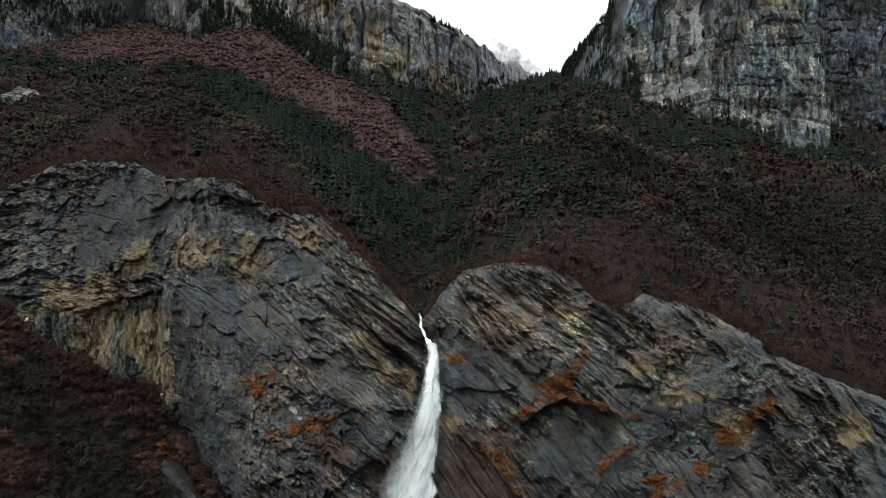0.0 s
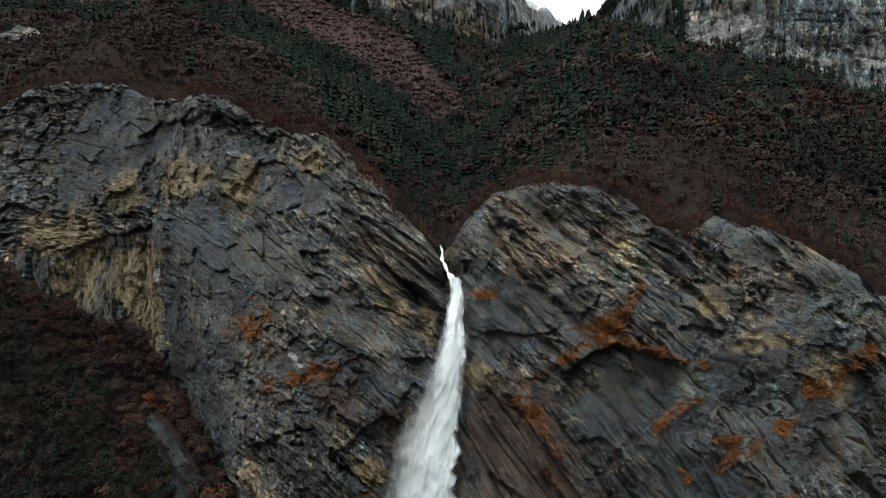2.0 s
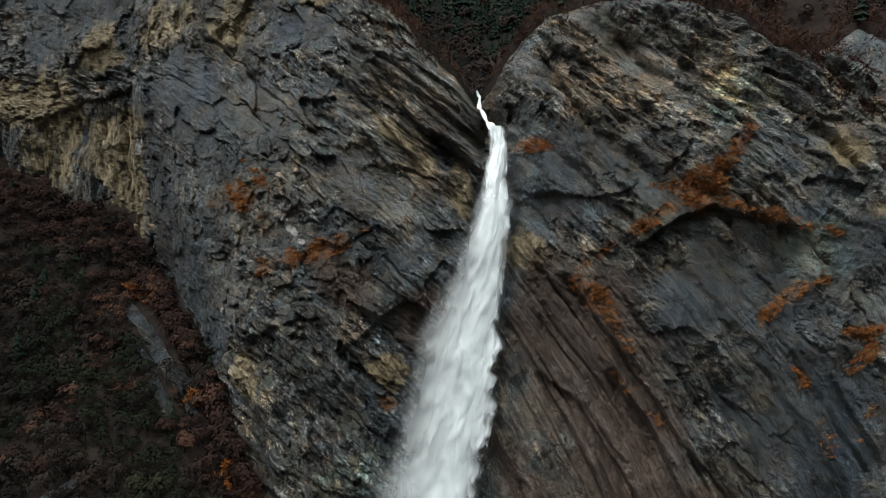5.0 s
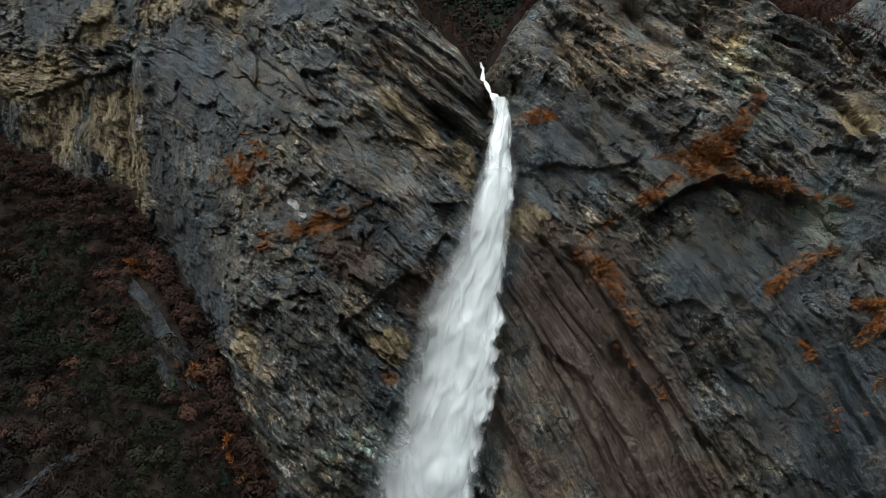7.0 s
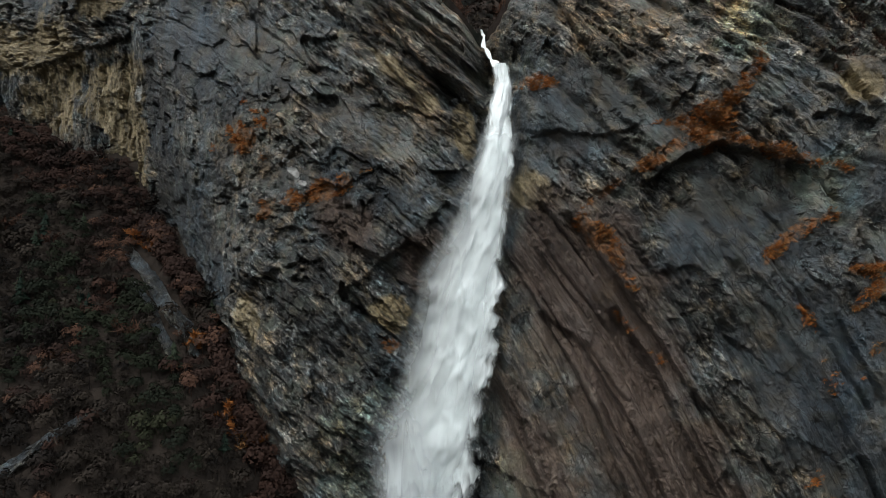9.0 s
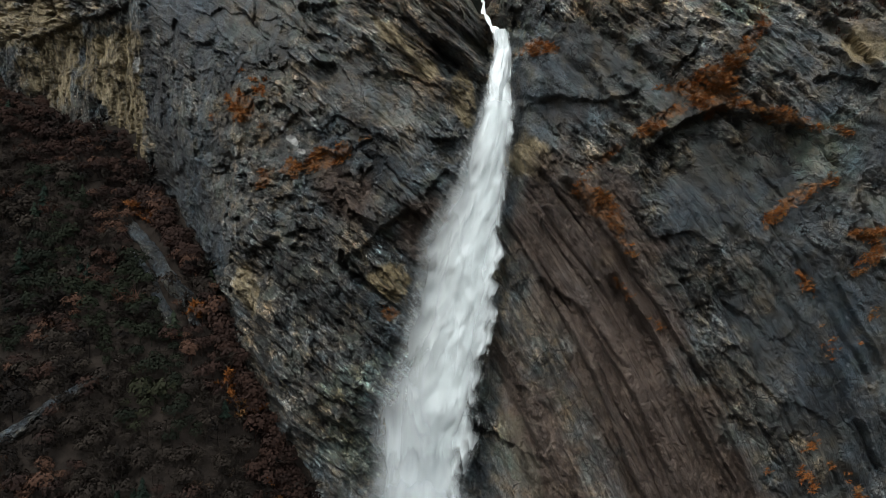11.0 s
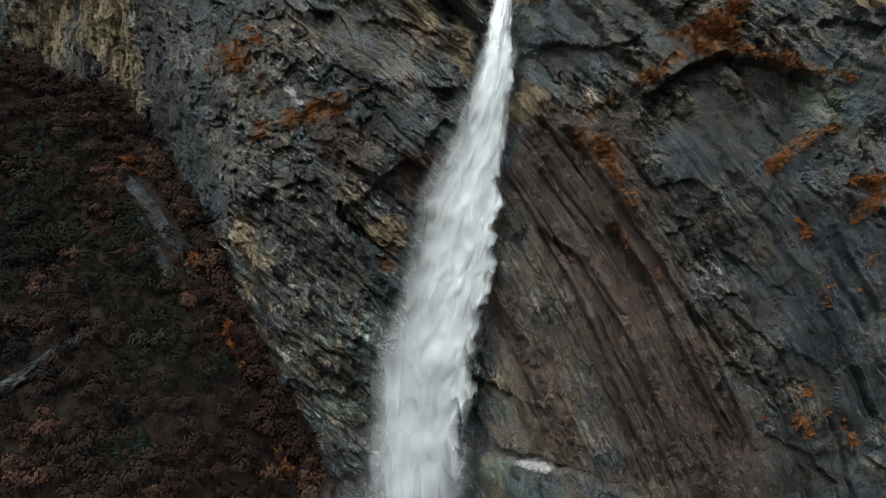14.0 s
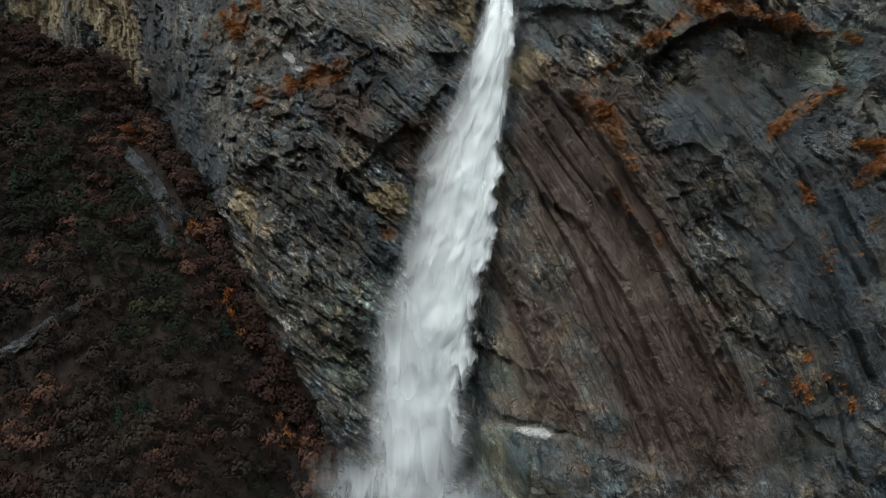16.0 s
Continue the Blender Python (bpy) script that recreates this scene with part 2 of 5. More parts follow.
def soil_material(name, a, c, d, scale=0.25):
    m, n, l, b = material(name, 0.95)
    setv(b.inputs["Specular IOR Level"], 0.03)
    p = place_of(n)
    f = noise_node(n, l, p, scale, 8, 0.7)
    g = noise_node(n, l, p, scale * 0.1, 4, 0.5)
    v = calc(n, l, "ADD", calc(n, l, "MULTIPLY", f, 0.65), calc(n, l, "MULTIPLY", g, 0.35))
    col = ramp(n, l, v, (0.36, a), (0.5, c), (0.64, d))
    col = blend(n, l, calc(n, l, "MULTIPLY", attr(n, "beech"), 0.85), col,
                ramp(n, l, v, (0.36, (0.056, 0.037, 0.034)), (0.64, (0.072, 0.048, 0.043))))
    # under the spruces: moss and litter, with the stand's shade put into the colour
    col = blend(n, l, calc(n, l, "MULTIPLY", attr(n, "shaded_moss"), 0.9), col,
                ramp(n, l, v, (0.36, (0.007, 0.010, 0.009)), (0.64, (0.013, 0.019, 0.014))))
    l.new(col, b.inputs["Base Color"])
    bump(n, l, f, b, 0.8, 1.0)
    return m


def plant_material(name, a, c, d, rough=0.85):
    """Leaves, needles or twigs: each plant has its own tone."""
    m, n, l, b = material(name, rough)
    setv(b.inputs["Specular IOR Level"], 0.05)
    r = n.new("ShaderNodeObjectInfo").outputs["Random"]
    tone = calc(n, l, "FRACT", calc(n, l, "ADD", r, attr(n, "tone")), 0)
    col = ramp(n, l, tone, (0.0, a), (0.55, c), (1.0, d))
    f = noise_node(n, l, place_of(n), 0.8, 4, 0.6)
    col = blend(n, l, 1.0, col, ramp(n, l, f, (0.3, 0.75), (0.7, 1.2)), "MULTIPLY")
    l.new(col, b.inputs["Base Color"])
    return m


def water_material(name, density, sharp, long, tint=(0.88, 0.955, 0.955)):
    """Falling white water: pulses with ragged dense fronts and thinning tails, and droplets that thin out towards the edges."""
    m, n, l, b = material(name, 0.6)
    cut = n.new("ShaderNodeSeparateXYZ")
    l.new(place_of(n), cut.inputs["Vector"])
    flow = n.new("ShaderNodeCombineXYZ")
    l.new(attr(n, "across"), flow.inputs["X"])
    l.new(cut.outputs["Z"], flow.inputs["Z"])
    vec = flow.outputs["Vector"]
    fine = noise_node(n, l, vec, 1.3, 5, 0.6, (1, 1, 0.3))
    pulses = []
    for size, run, sway in ((0.16, long, 2.4), (0.36, long * 0.5, 1.5)):
        wob = noise_node(n, l, vec, size, 3, 0.5, (1, 1, 0.16))
        at = calc(n, l, "ADD", calc(n, l, "DIVIDE", cut.outputs["Z"], run), calc(n, l, "MULTIPLY", wob, sway))
        at = calc(n, l, "ADD", at, calc(n, l, "MULTIPLY", fine, 0.16))
        pulses.append(ramp(n, l, calc(n, l, "FRACT", at, 0), (0.0, 0.1), (0.12, 1.0), (0.5, 0.6), (1.0, 0.1)))
    big = noise_node(n, l, vec, 0.1, 3, 0.5, (1, 1, 0.4))
    v = calc(n, l, "ADD", calc(n, l, "MULTIPLY", pulses[0], 0.5), calc(n, l, "MULTIPLY", pulses[1], 0.3))
    v = calc(n, l, "ADD", v, calc(n, l, "ADD", calc(n, l, "MULTIPLY", big, 0.62), calc(n, l, "MULTIPLY", fine, 0.05)))
    body = attr(n, "body")
    a = calc(n, l, "ADD", calc(n, l, "MULTIPLY", body, density), calc(n, l, "MULTIPLY", calc(n, l, "SUBTRACT", v, 0.78), sharp))
    a = calc(n, l, "MULTIPLY", calc(n, l, "MULTIPLY", a, 1.0, True), calc(n, l, "MULTIPLY", body, 4.0, True))
    # greyer between the pulses: the foam's self-shadow, painted into the base colour
    l.new(blend(n, l, calc(n, l, "MULTIPLY", v, 1.0, True), tuple(0.82 * c for c in tint), tint), b.inputs["Base Color"])
    bump(n, l, v, b, 0.35, 1.4)
    l.new(a, b.inputs["Alpha"])
    return m


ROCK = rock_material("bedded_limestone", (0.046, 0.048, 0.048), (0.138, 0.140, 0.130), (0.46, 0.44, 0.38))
FAR_ROCK = rock_material("pale_limestone", (0.040, 0.045, 0.050), (0.25, 0.26, 0.265), (0.66, 0.66, 0.63), 0.4)
SOIL = soil_material("forest_floor", (0.014, 0.011, 0.010), (0.022, 0.017, 0.015), (0.034, 0.027, 0.022))
SNOW = soil_material("snow_and_rock", (0.22, 0.22, 0.22), (0.80, 0.81, 0.82), (0.90, 0.91, 0.92), 0.02)
SPUR_SOIL = soil_material("dark_leaf_litter", (0.016, 0.014, 0.012), (0.023, 0.019, 0.016), (0.033, 0.027, 0.022))
NEEDLES = plant_material("dark_needles", (0.011, 0.018, 0.014), (0.017, 0.028, 0.020), (0.030, 0.038, 0.024))
TWIGS = plant_material("bare_twigs", (0.025, 0.019, 0.016), (0.038, 0.029, 0.024), (0.063, 0.054, 0.040))
RUSSET = plant_material("russet_twigs", (0.030, 0.016, 0.013), (0.062, 0.030, 0.021), (0.095, 0.055, 0.036))
BARK = plant_material("grey_bark", (0.07, 0.06, 0.05), (0.10, 0.09, 0.08), (0.13, 0.12, 0.11))
IVY = plant_material("ivy_leaves", (0.011, 0.014, 0.010), (0.016, 0.020, 0.012), (0.026, 0.028, 0.016))
DARK_BARK = plant_material("dark_bark", (0.02, 0.017, 0.014), (0.03, 0.026, 0.022), (0.045, 0.04, 0.034))
DRY_GRASS = plant_material("rusty_dry_grass", (0.26, 0.098, 0.032), (0.33, 0.135, 0.042), (0.22, 0.13, 0.06))
# darker versions of the twig colours, for the spur and the right-hand wood
SPUR_TWIGS = plant_material("darker_twigs", (0.011, 0.010, 0.009), (0.018, 0.015, 0.013), (0.034, 0.028, 0.022))
SPUR_RUSSET = plant_material("darker_russet_twigs", (0.022, 0.015, 0.013), (0.042, 0.024, 0.018), (0.078, 0.043, 0.029))
BEECH = plant_material("reddish_beech_twigs", (0.066, 0.045, 0.041), (0.075, 0.051, 0.046), (0.084, 0.058, 0.053))
PALE_WOOD = plant_material("bleached_wood", (0.35, 0.33, 0.30), (0.42, 0.40, 0.36), (0.48, 0.46, 0.42))
TAN = plant_material("tan_withered_twigs", (0.075, 0.052, 0.036), (0.10, 0.072, 0.05), (0.13, 0.095, 0.068))
ORANGE = plant_material("orange_withered_leaves", (0.20, 0.075, 0.024), (0.25, 0.10, 0.03), (0.16, 0.085, 0.035))
WATER = water_material("white_water", 1.7, 2.0, 22)
INNER = water_material("inner_white_water", 1.3, 1.1, 19)
SPRAY = water_material("thin_spray", 0.55, 0.22, 34)
MIST = water_material("drifting_mist", 0.85, 0.3, 40, (0.80, 0.88, 0.90))


# ---- the lie of the land ----
def lattice(ix, iy, seed):
    h = (ix.astype(np.int64) * 374761393 + iy.astype(np.int64) * 668265263 + seed * 974634777) & 0xFFFFFFFF
    h = ((h ^ (h >> 13)) * 1274126177) & 0xFFFFFFFF
    return ((h ^ (h >> 16)) & 0xFFFF) / 32767.5 - 1.0


def grain(x, y, seed=0):
    """Smooth value noise, -1 to 1."""
    x, y = np.broadcast_arrays(np.asarray(x, float), np.asarray(y, float))
    ix, iy = np.floor(x), np.floor(y)
    fx, fy = x - ix, y - iy
    fx, fy = fx * fx * (3 - 2 * fx), fy * fy * (3 - 2 * fy)
    a, b = lattice(ix, iy, seed), lattice(ix + 1, iy, seed)
    c, d = lattice(ix, iy + 1, seed), lattice(ix + 1, iy + 1, seed)
    return (a + (b - a) * fx) * (1 - fy) + (c + (d - c) * fx) * fy


def fractal(x, y, octaves=4, seed=0, gain=0.5):
    total, size = 0.0, 1.0
    for i in range(octaves):
        total = total + size * grain(x * 2 ** i + 17.3 * i, y * 2 ** i - 9.1 * i, seed + i)
        size *= gain
    return total


def ease(a, b, x):
    t = np.clip((np.asarray(x, float) - a) / (b - a), 0, 1)
    return t * t * (3 - 2 * t)


def soft_min(a, b, k):
    h = np.clip(0.5 + 0.5 * (b - a) / k, 0, 1)
    return b + (a - b) * h - k * h * (1 - h)


def rim_height(x):
    """Height of the cliff's edge."""
    return np.interp(x, [-420, -325, -279, -230, -203, -158, -130, -99, -82, -61, -49, -32, -20, -15, -9, 3, 10, 27, 50, 64, 74, 82, 94, 106, 118, 149, 163, 178, 237, 300],
                     [270, 305, 314, 310, 295, 287, 275, 259, 259, 241, 226, 208, 193, 187, 192, 211, 216, 220, 219, 216, 207, 197, 192, 200, 198, 188, 183, 169, 148, 120])


def face(x, z):
    """How far off the cliff's face stands, without its ledges."""
    y = np.interp(x, [-420, -300, -250, -205, -180, -110, -84, -40, -12, 8, 32, 60, 106, 140, 180, 300],
                  [560, 510, 500, 491, 472, 411, 400, 393, 396, 380, 374, 367, 359, 364, 370, 385])
    y = y + 0.26 * ease(-150, -110, x) * (1 - ease(-30, -10, x)) * np.maximum(0, z - 150)
    y = y + 0.22 * ease(-8, 5, x) * (1 - ease(55, 90, x)) * np.maximum(0, z - 165)
    slot = np.exp(-((x + 12) / 7.0) ** 2) * ease(158, 172, z)
    chute = np.exp(-((x + 6) / 7.5) ** 4) * ease(100, 140, z) * (1 - ease(172, 182, z))
    return y + 14 * slot + 9 * chute


def stream_x(y):
    return np.interp(y, [380, 423, 600, 800, 1242, 1700, 2400], [-8, -14, -10, 12, 70, 245, 420])


def stream_z(y):
    return 191 + (np.minimum(y, 1242) - 423) * 0.53 + np.maximum(y - 1242, 0) * 0.47


def upland(x, y):
    """Height of the wooded slopes over the cliff."""
    d = x - stream_x(y)
    near = 1 - ease(500, 900, y)
    left, right = np.maximum(-d, 0), np.maximum(d, 0)
    far = ease(900, 1200, y)
    rise = (0.5 + 0.4 * near) * np.minimum(left, 45) + 0.4 * np.maximum(left - 45, 0)
    bump = 68 * ease(0, 130, right) - 75 * ease(130, 330, right) * (1 - 0.75 * far) - 0.2 * np.maximum(right - 330, 0)
    z = stream_z(y) + rise + bump * (1 - 0.6 * far) + far * 0.1 * np.maximum(right - 120, 0)
    rim_y = face(x, rim_height(x))
    z = soft_min(z, rim_height(x) + 3 + 0.72 * (y - rim_y), 14 + 70 * ease(40, 200, y - rim_y))
    z = z + 5.0 * fractal(x / 60, y / 60, 4, 5) * ease(0, 40, y - rim_y)
    z = z + 11 * fractal(x / 150 + 0.4, y / 150, 2, 9) * ease(30, 160, y - rim_y)
    edge = rim_height(x) + 0.5
    return edge + (z - edge) * ease(4, 30, y - rim_y)


def talus(x, y):
    """Height of the valley floor and of the wooded spur at the cliff's foot."""
    f = np.interp(x, [-420, -290, -243, -174, -121, -106, -91, -73, -55, -30, 40, 300], [52, 16, 3, -3, -3, -14, -33, -62, -98, -115, -120, -120])
    z = y - 350 + f
    z = np.maximum(z, -0.35 * (350 - y) - 75)
    z = z + 4.5 * fractal(x / 34, y / 34, 4, 11)
    return np.maximum(z, -150 + 2 * fractal(x / 90, y / 90, 3, 12))


# ---- mesh helpers ----
def mesh_of(name, verts, tris, mat, attrs=None, smooth=False):
    verts, tris = np.asarray(verts, np.float32), np.asarray(tris, np.int32)
    me = bpy.data.meshes.new(name)
    me.vertices.add(len(verts))
    me.vertices.foreach_set("co", verts.ravel())
    k = tris.shape[1]
    me.loops.add(tris.size)
    me.loops.foreach_set("vertex_index", tris.ravel())
    me.polygons.add(len(tris))
    me.polygons.foreach_set("loop_start", np.arange(0, tris.size, k, dtype=np.int32))
    me.polygons.foreach_set("use_smooth", np.full(len(tris), smooth))
    for key, v in (attrs or {}).items():
        a = me.attributes.new(key, "FLOAT", "POINT")
        a.data.foreach_set("value", np.asarray(v, np.float32).ravel())
    me.materials.append(mat)
    me.update(calc_edges=True)
    me.validate()
    return me


def part(name, me, parent, label=""):
    ob = new(name, me)
    ob.parent = parent
    return tagged(ob, label) if label else ob


def grid_quads(rows, cols):
    i = np.arange(rows * cols).reshape(rows, cols)
    return np.stack([i[:-1, :-1], i[:-1, 1:], i[1:, 1:], i[1:, :-1]], -1).reshape(-1, 4)


# ---- the beds of the rock ----
LEFT_DIP = ([-420, -300, -200, -110, -40, 0], [0.05, 0.10, 0.30, 0.75, 0.72, 0.62])
RIGHT_RUN = ([-60, 0, 60, 110, 150, 220, 330], [0.36, 0.40, 0.55, 0.72, 0.95, 1.08, 1.1])
XS = np.arange(-420, 320, 2.0)
LEFT_SUM = np.cumsum(np.interp(XS, *LEFT_DIP)) * 2.0
ZS = np.arange(-60, 340, 2.0)
RIGHT_SUM = np.cumsum(np.interp(ZS, *RIGHT_RUN)) * 2.0


def bedding(x, z):
    """Place across the beds, and along them, in metres."""
    wob = 2.2 * fractal(x / 42, z / 42, 3, 31) * (1 - 0.65 * ease(-11, 0, x))
    left = z + np.interp(x, XS, LEFT_SUM) + wob
    right = 0.82 * (x + np.interp(z, ZS, RIGHT_SUM)) + 300 + 0.8 * wob
    side = x > -11
    upright = (x < -188) & (z < np.interp(x, [-262, -198], [195, 213]))
    across = np.where(side, right, np.where(upright, 1.15 * x + 0.08 * z + wob + 900, left))
    along = np.where(side, z * 1.2 - 0.3 * x, np.where(upright, z, 1.1 * x - 0.3 * z))
    return across, along


def ledges(s, r, thick, seed, run):
    """Beds of uneven thickness, each standing out or back, broken along their run."""
    q = s / thick + 0.9 * grain(s / thick * 0.37, r / (run * 3), seed)
    k = np.floor(q)
    f = q - k
    out = lambda k: 0.5 + 0.5 * grain(r / run + lattice(k, k * 0, seed + 1) * 40, k * 1.0, seed + 2)
    a, b = out(k), out(k + 1)
    w = ease(0.90, 1.0, f)
    return a * (1 - w) + b * w + 0.25 * (f - 0.5)


def seams(s, r, thick, seed, width, run):
    """Deep cracks between some of the beds."""
    q = s / thick + 0.8 * grain(s / thick * 0.41, r / (run * 3), seed)
    k = np.round(q)
    on = ease(-0.05, 0.45, grain(r / run + lattice(k, k * 0, seed + 1) * 40, k * 1.0, seed + 2))
    return on * np.exp(-((q - k) * thick / width) ** 2)


def plates(u, v, seed, tilt):
    """Broken blocks: cells that stand out by chance, each with its own slant. Also each cell's chance value."""
    iu, iv = np.floor(u), np.floor(v)
    best, h, chance = np.full(u.shape, 9.0), np.zeros(u.shape), np.zeros(u.shape)
    for du in (-1, 0, 1):
        for dv in (-1, 0, 1):
            cu, cv = iu + du, iv + dv
            k = lattice(cu, cv, seed)
            gu, gv = u - cu - 0.5 - 0.46 * k, v - cv - 0.5 - 0.46 * lattice(cu, cv, seed + 1)
            d = gu * gu + gv * gv
            near = d < best
            best = np.where(near, d, best)
            h = np.where(near, 0.5 * lattice(cu, cv, seed + 2) + tilt * (gu * lattice(cu, cv, seed + 3) + gv * lattice(cu, cv, seed + 4)), h)
            chance = np.where(near, k, chance)
    return h, chance


def patch_mask(x, z, spots, wob=0.35):
    """Soft ellipses: x, z, half length, half width, tilt in degrees."""
    total = np.zeros_like(x)
    bend = wob * fractal(x / 9, z / 9, 3, 77)
    for cx, cz, a, b, deg in spots:
        c, s = math.cos(radians(deg)), math.sin(radians(deg))
        u, v = ((x - cx) * c + (z - cz) * s) / a, (-(x - cx) * s + (z - cz) * c) / b
        total = np.maximum(total, 1 - ease(0.55, 1.25, np.sqrt(u * u + v * v) + bend))
    return total


SCRUB = [(59, 148, 10, 5.0, 40), (45, 138, 20, 1.9, 36), (70, 161, 13, 3.4, 50), (77, 140.5, 17, 1.9, -18), (49, 149, 6, 1.4, -8), (86, 113, 11, 2.0, 42), (118, 100, 8, 3.4, 25), (131, 108, 9, 4.4, 30), (4, 165, 6, 3, 0), (24, 115, 4, 2, -50),
         (29, 110, 5, 2.4, -50), (34, 102, 6, 1.4, -58), (108, 104, 5, 1.5, 12), (50, 149, 5, 1.6, 0), (-45, 69, 5, 2.6, -10), (-108, 148, 12, 7, 0), (-80, 124, 15, 3.2, 18),
         (166, 137, 16, 3.2, 35), (145, 123, 10, 3.6, 20)]
SCRUB_LOW = [(97, 71, 1.1, 3.2, 12), (98.5, 66, 0.8, 2.0, -25), (87, 54, 3.6, 1.2, 20), (94, 36, 6, 2.2, 50), (102, 31, 5, 2.4, -40), (82, 28, 1.2, 4, 15), (92, 86, 4.5, 1.8, -50), (109, 78, 1.0, 4, -20), (107, 70, 3, 1.0, 35),
             (37, 82, 6, 1.1, -60), (95, 24, 6, 1.2, -62), (47, 71, 4, 1.2, -55), (104, 92, 5, 1.2, 60), (39, 96, 4, 1.0, -60), (112, 18, 7, 1.5, -65), (128, 75, 8, 2.2, 30), (-98, 139, 4, 3, 0), (54, 58, 6, 1.0, -60)]
OCHRE = [(-215, 178, 26, 24, 0), (-200, 146, 16, 26, 0), (-19, 150, 3.5, 10, 12), (4, 127, 7, 9, -50), (-107, 74, 5, 12, 10), (-45, 80, 9, 9, 0),
         (-222, 232, 16, 14, 0), (-178, 238, 14, 16, 0), (-127, 225, 9, 17, -10), (-46, 172, 13, 3.6, -42), (-33, 160, 5, 4, 0), (30, 93, 3, 6, -50)]
OCHRE_MORE = [(126, 144, 15, 5, 10), (101, 158, 7, 6, 20), (151, 182, 9, 4, -10), (220, 125, 14, 8, 0), (-165, 234, 20, 12, 0), (-86, 237, 15, 8, -20), (-250, 190, 20, 34, 0), (-280, 205, 20, 16, 0), (150, 130, 14, 10, 0)]
# blue-grey rock; spots (70, 116) and (-88, 220) also paint overhang and recess shade
SLATE_SHADE = [(22, 156, 24, 15, 0), (70, 116, 30, 17, 0), (92, 74, 24, 34, 20), (104, 40, 18, 32, 20), (-232, 268, 44, 30, 0), (-150, 196, 40, 24, -15), (100, 8, 30, 22, 0), (-88, 220, 14, 11, 0),
         (-258, 236, 22, 18, 0), (112, 132, 14, 12, 20)]
DARK_WET = [(-170, 148, 18, 56, 8), (-145, 108, 24, 34, 30), (-122, 172, 42, 22, -20), (-178, 195, 10, 26, 0), (-60, 128, 16, 12, -20)]
PALE = [(-85.5, 133.5, 3.2, 1.8, -40), (-82, 129.5, 2.2, 1.3, -20), (-89, 138, 1.8, 1.0, 0), (-76, 141, 2.2, 1.0, 30), (13, 0.2, 9, 2.0, 8), (-192, 178, 2.5, 5, 0)]
BROWN = [(60, 28, 18, 34, 30), (34, 70, 22, 62, 18), (52, 30, 26, 50, 22), (12, 100, 12, 24, 24), (10, 30, 13, 36, 20), (-30, 100, 14, 14, 0), (-62, 112, 16, 10, -30)]
WARM = [(9, 30, 17, 36, 20), (2, 14, 10, 14, 0), (48, 182, 46, 30, -35), (16, 128, 14, 10, -40), (112, 162, 22, 26, 20), (-36, 178, 20, 22, -40), (-76, 150, 24, 14, 0)]
ALGAE = [(4, 22, 7, 16, 20), (-60, 17, 14, 16, 0), (0, -14, 20, 14, 0), (-50, 45, 9, 25, -60), (72, 178, 14, 10, -40), (160, 163, 12, 16, 0), (158, 160, 9, 12, 0), (125, 128, 8, 12, 0), (95, 130, 12, 12, 0)]


def hollow(x, z, line, depth, drop):
    """A roofed hollow: sharp at its upper edge, fading downwards. line: the roof's x and z."""
    top = np.interp(x, *line)
    inside = ease(line[0][0] - 3, line[0][0] + 3, x) * (1 - ease(line[0][-1] - 3, line[0][-1] + 3, x))
    below = top + 1.4 * fractal(x / 7, z / 30, 3, 55) - z
    return depth * inside * ease(-0.4, 1.2, below) * (1 - ease(drop * 0.25, drop, below))


# the great partings across the domes and the brown slabs: x and z along each, depth, how far it reaches down
DOME_PARTINGS = [(([10, 19, 28, 40, 51], [197, 184, 171, 161, 151]), 3.2, 9), (([36, 42, 50], [203, 196, 187]), 3.4, 8), (([56, 66, 77], [194, 186, 177]), 4.0, 9),
                 (([64, 70, 77], [180, 174, 167]), 3.0, 7), (([77, 87, 95, 109], [186, 176, 168, 149]), 3.4, 9), (([62, 74, 85, 97], [216, 200, 188, 175]), 3.6, 12),
                 (([-66, -50, -34, -8], [211, 198, 187, 166]), 3.6, 7), (([-57, -42, -28, -13], [199, 182, 168, 157]), 4.2, 8), (([-79, -66, -54, -32], [203, 193, 182, 156]), 2.6, 8)]
SLAB_PARTINGS = [(([-2, 11, 29, 46], [103, 85, 51, 12]), 3.4, 12), (([11, 24, 43, 52], [86, 74, 45, 24]), 3.0, 10), (([33, 45, 58, 73], [88, 72, 47, 20]), 4.4, 18),
                 (([60, 70, 80], [60, 40, 17]), 3.6, 16), (([-6, 7, 22], [52, 33, 3]), 1.4, 7), (([18, 36, 54, 79], [121, 95, 69, 37]), 3.0, 10), (([99, 107, 114], [89, 76, 63]), 2.4, 10)]


def shattered(x, z):
    """Where the rock is broken without visible beds."""
    m = patch_mask(x, z, [(-125, 132, 62, 42, -20), (-215, 262, 90, 44, 0), (132, 140, 40, 46, 20), (-130, 235, 50, 26, -15)], 0.5)
    return m + 0.35 * fractal(x / 11, z / 11, 3, 221) > 0.5


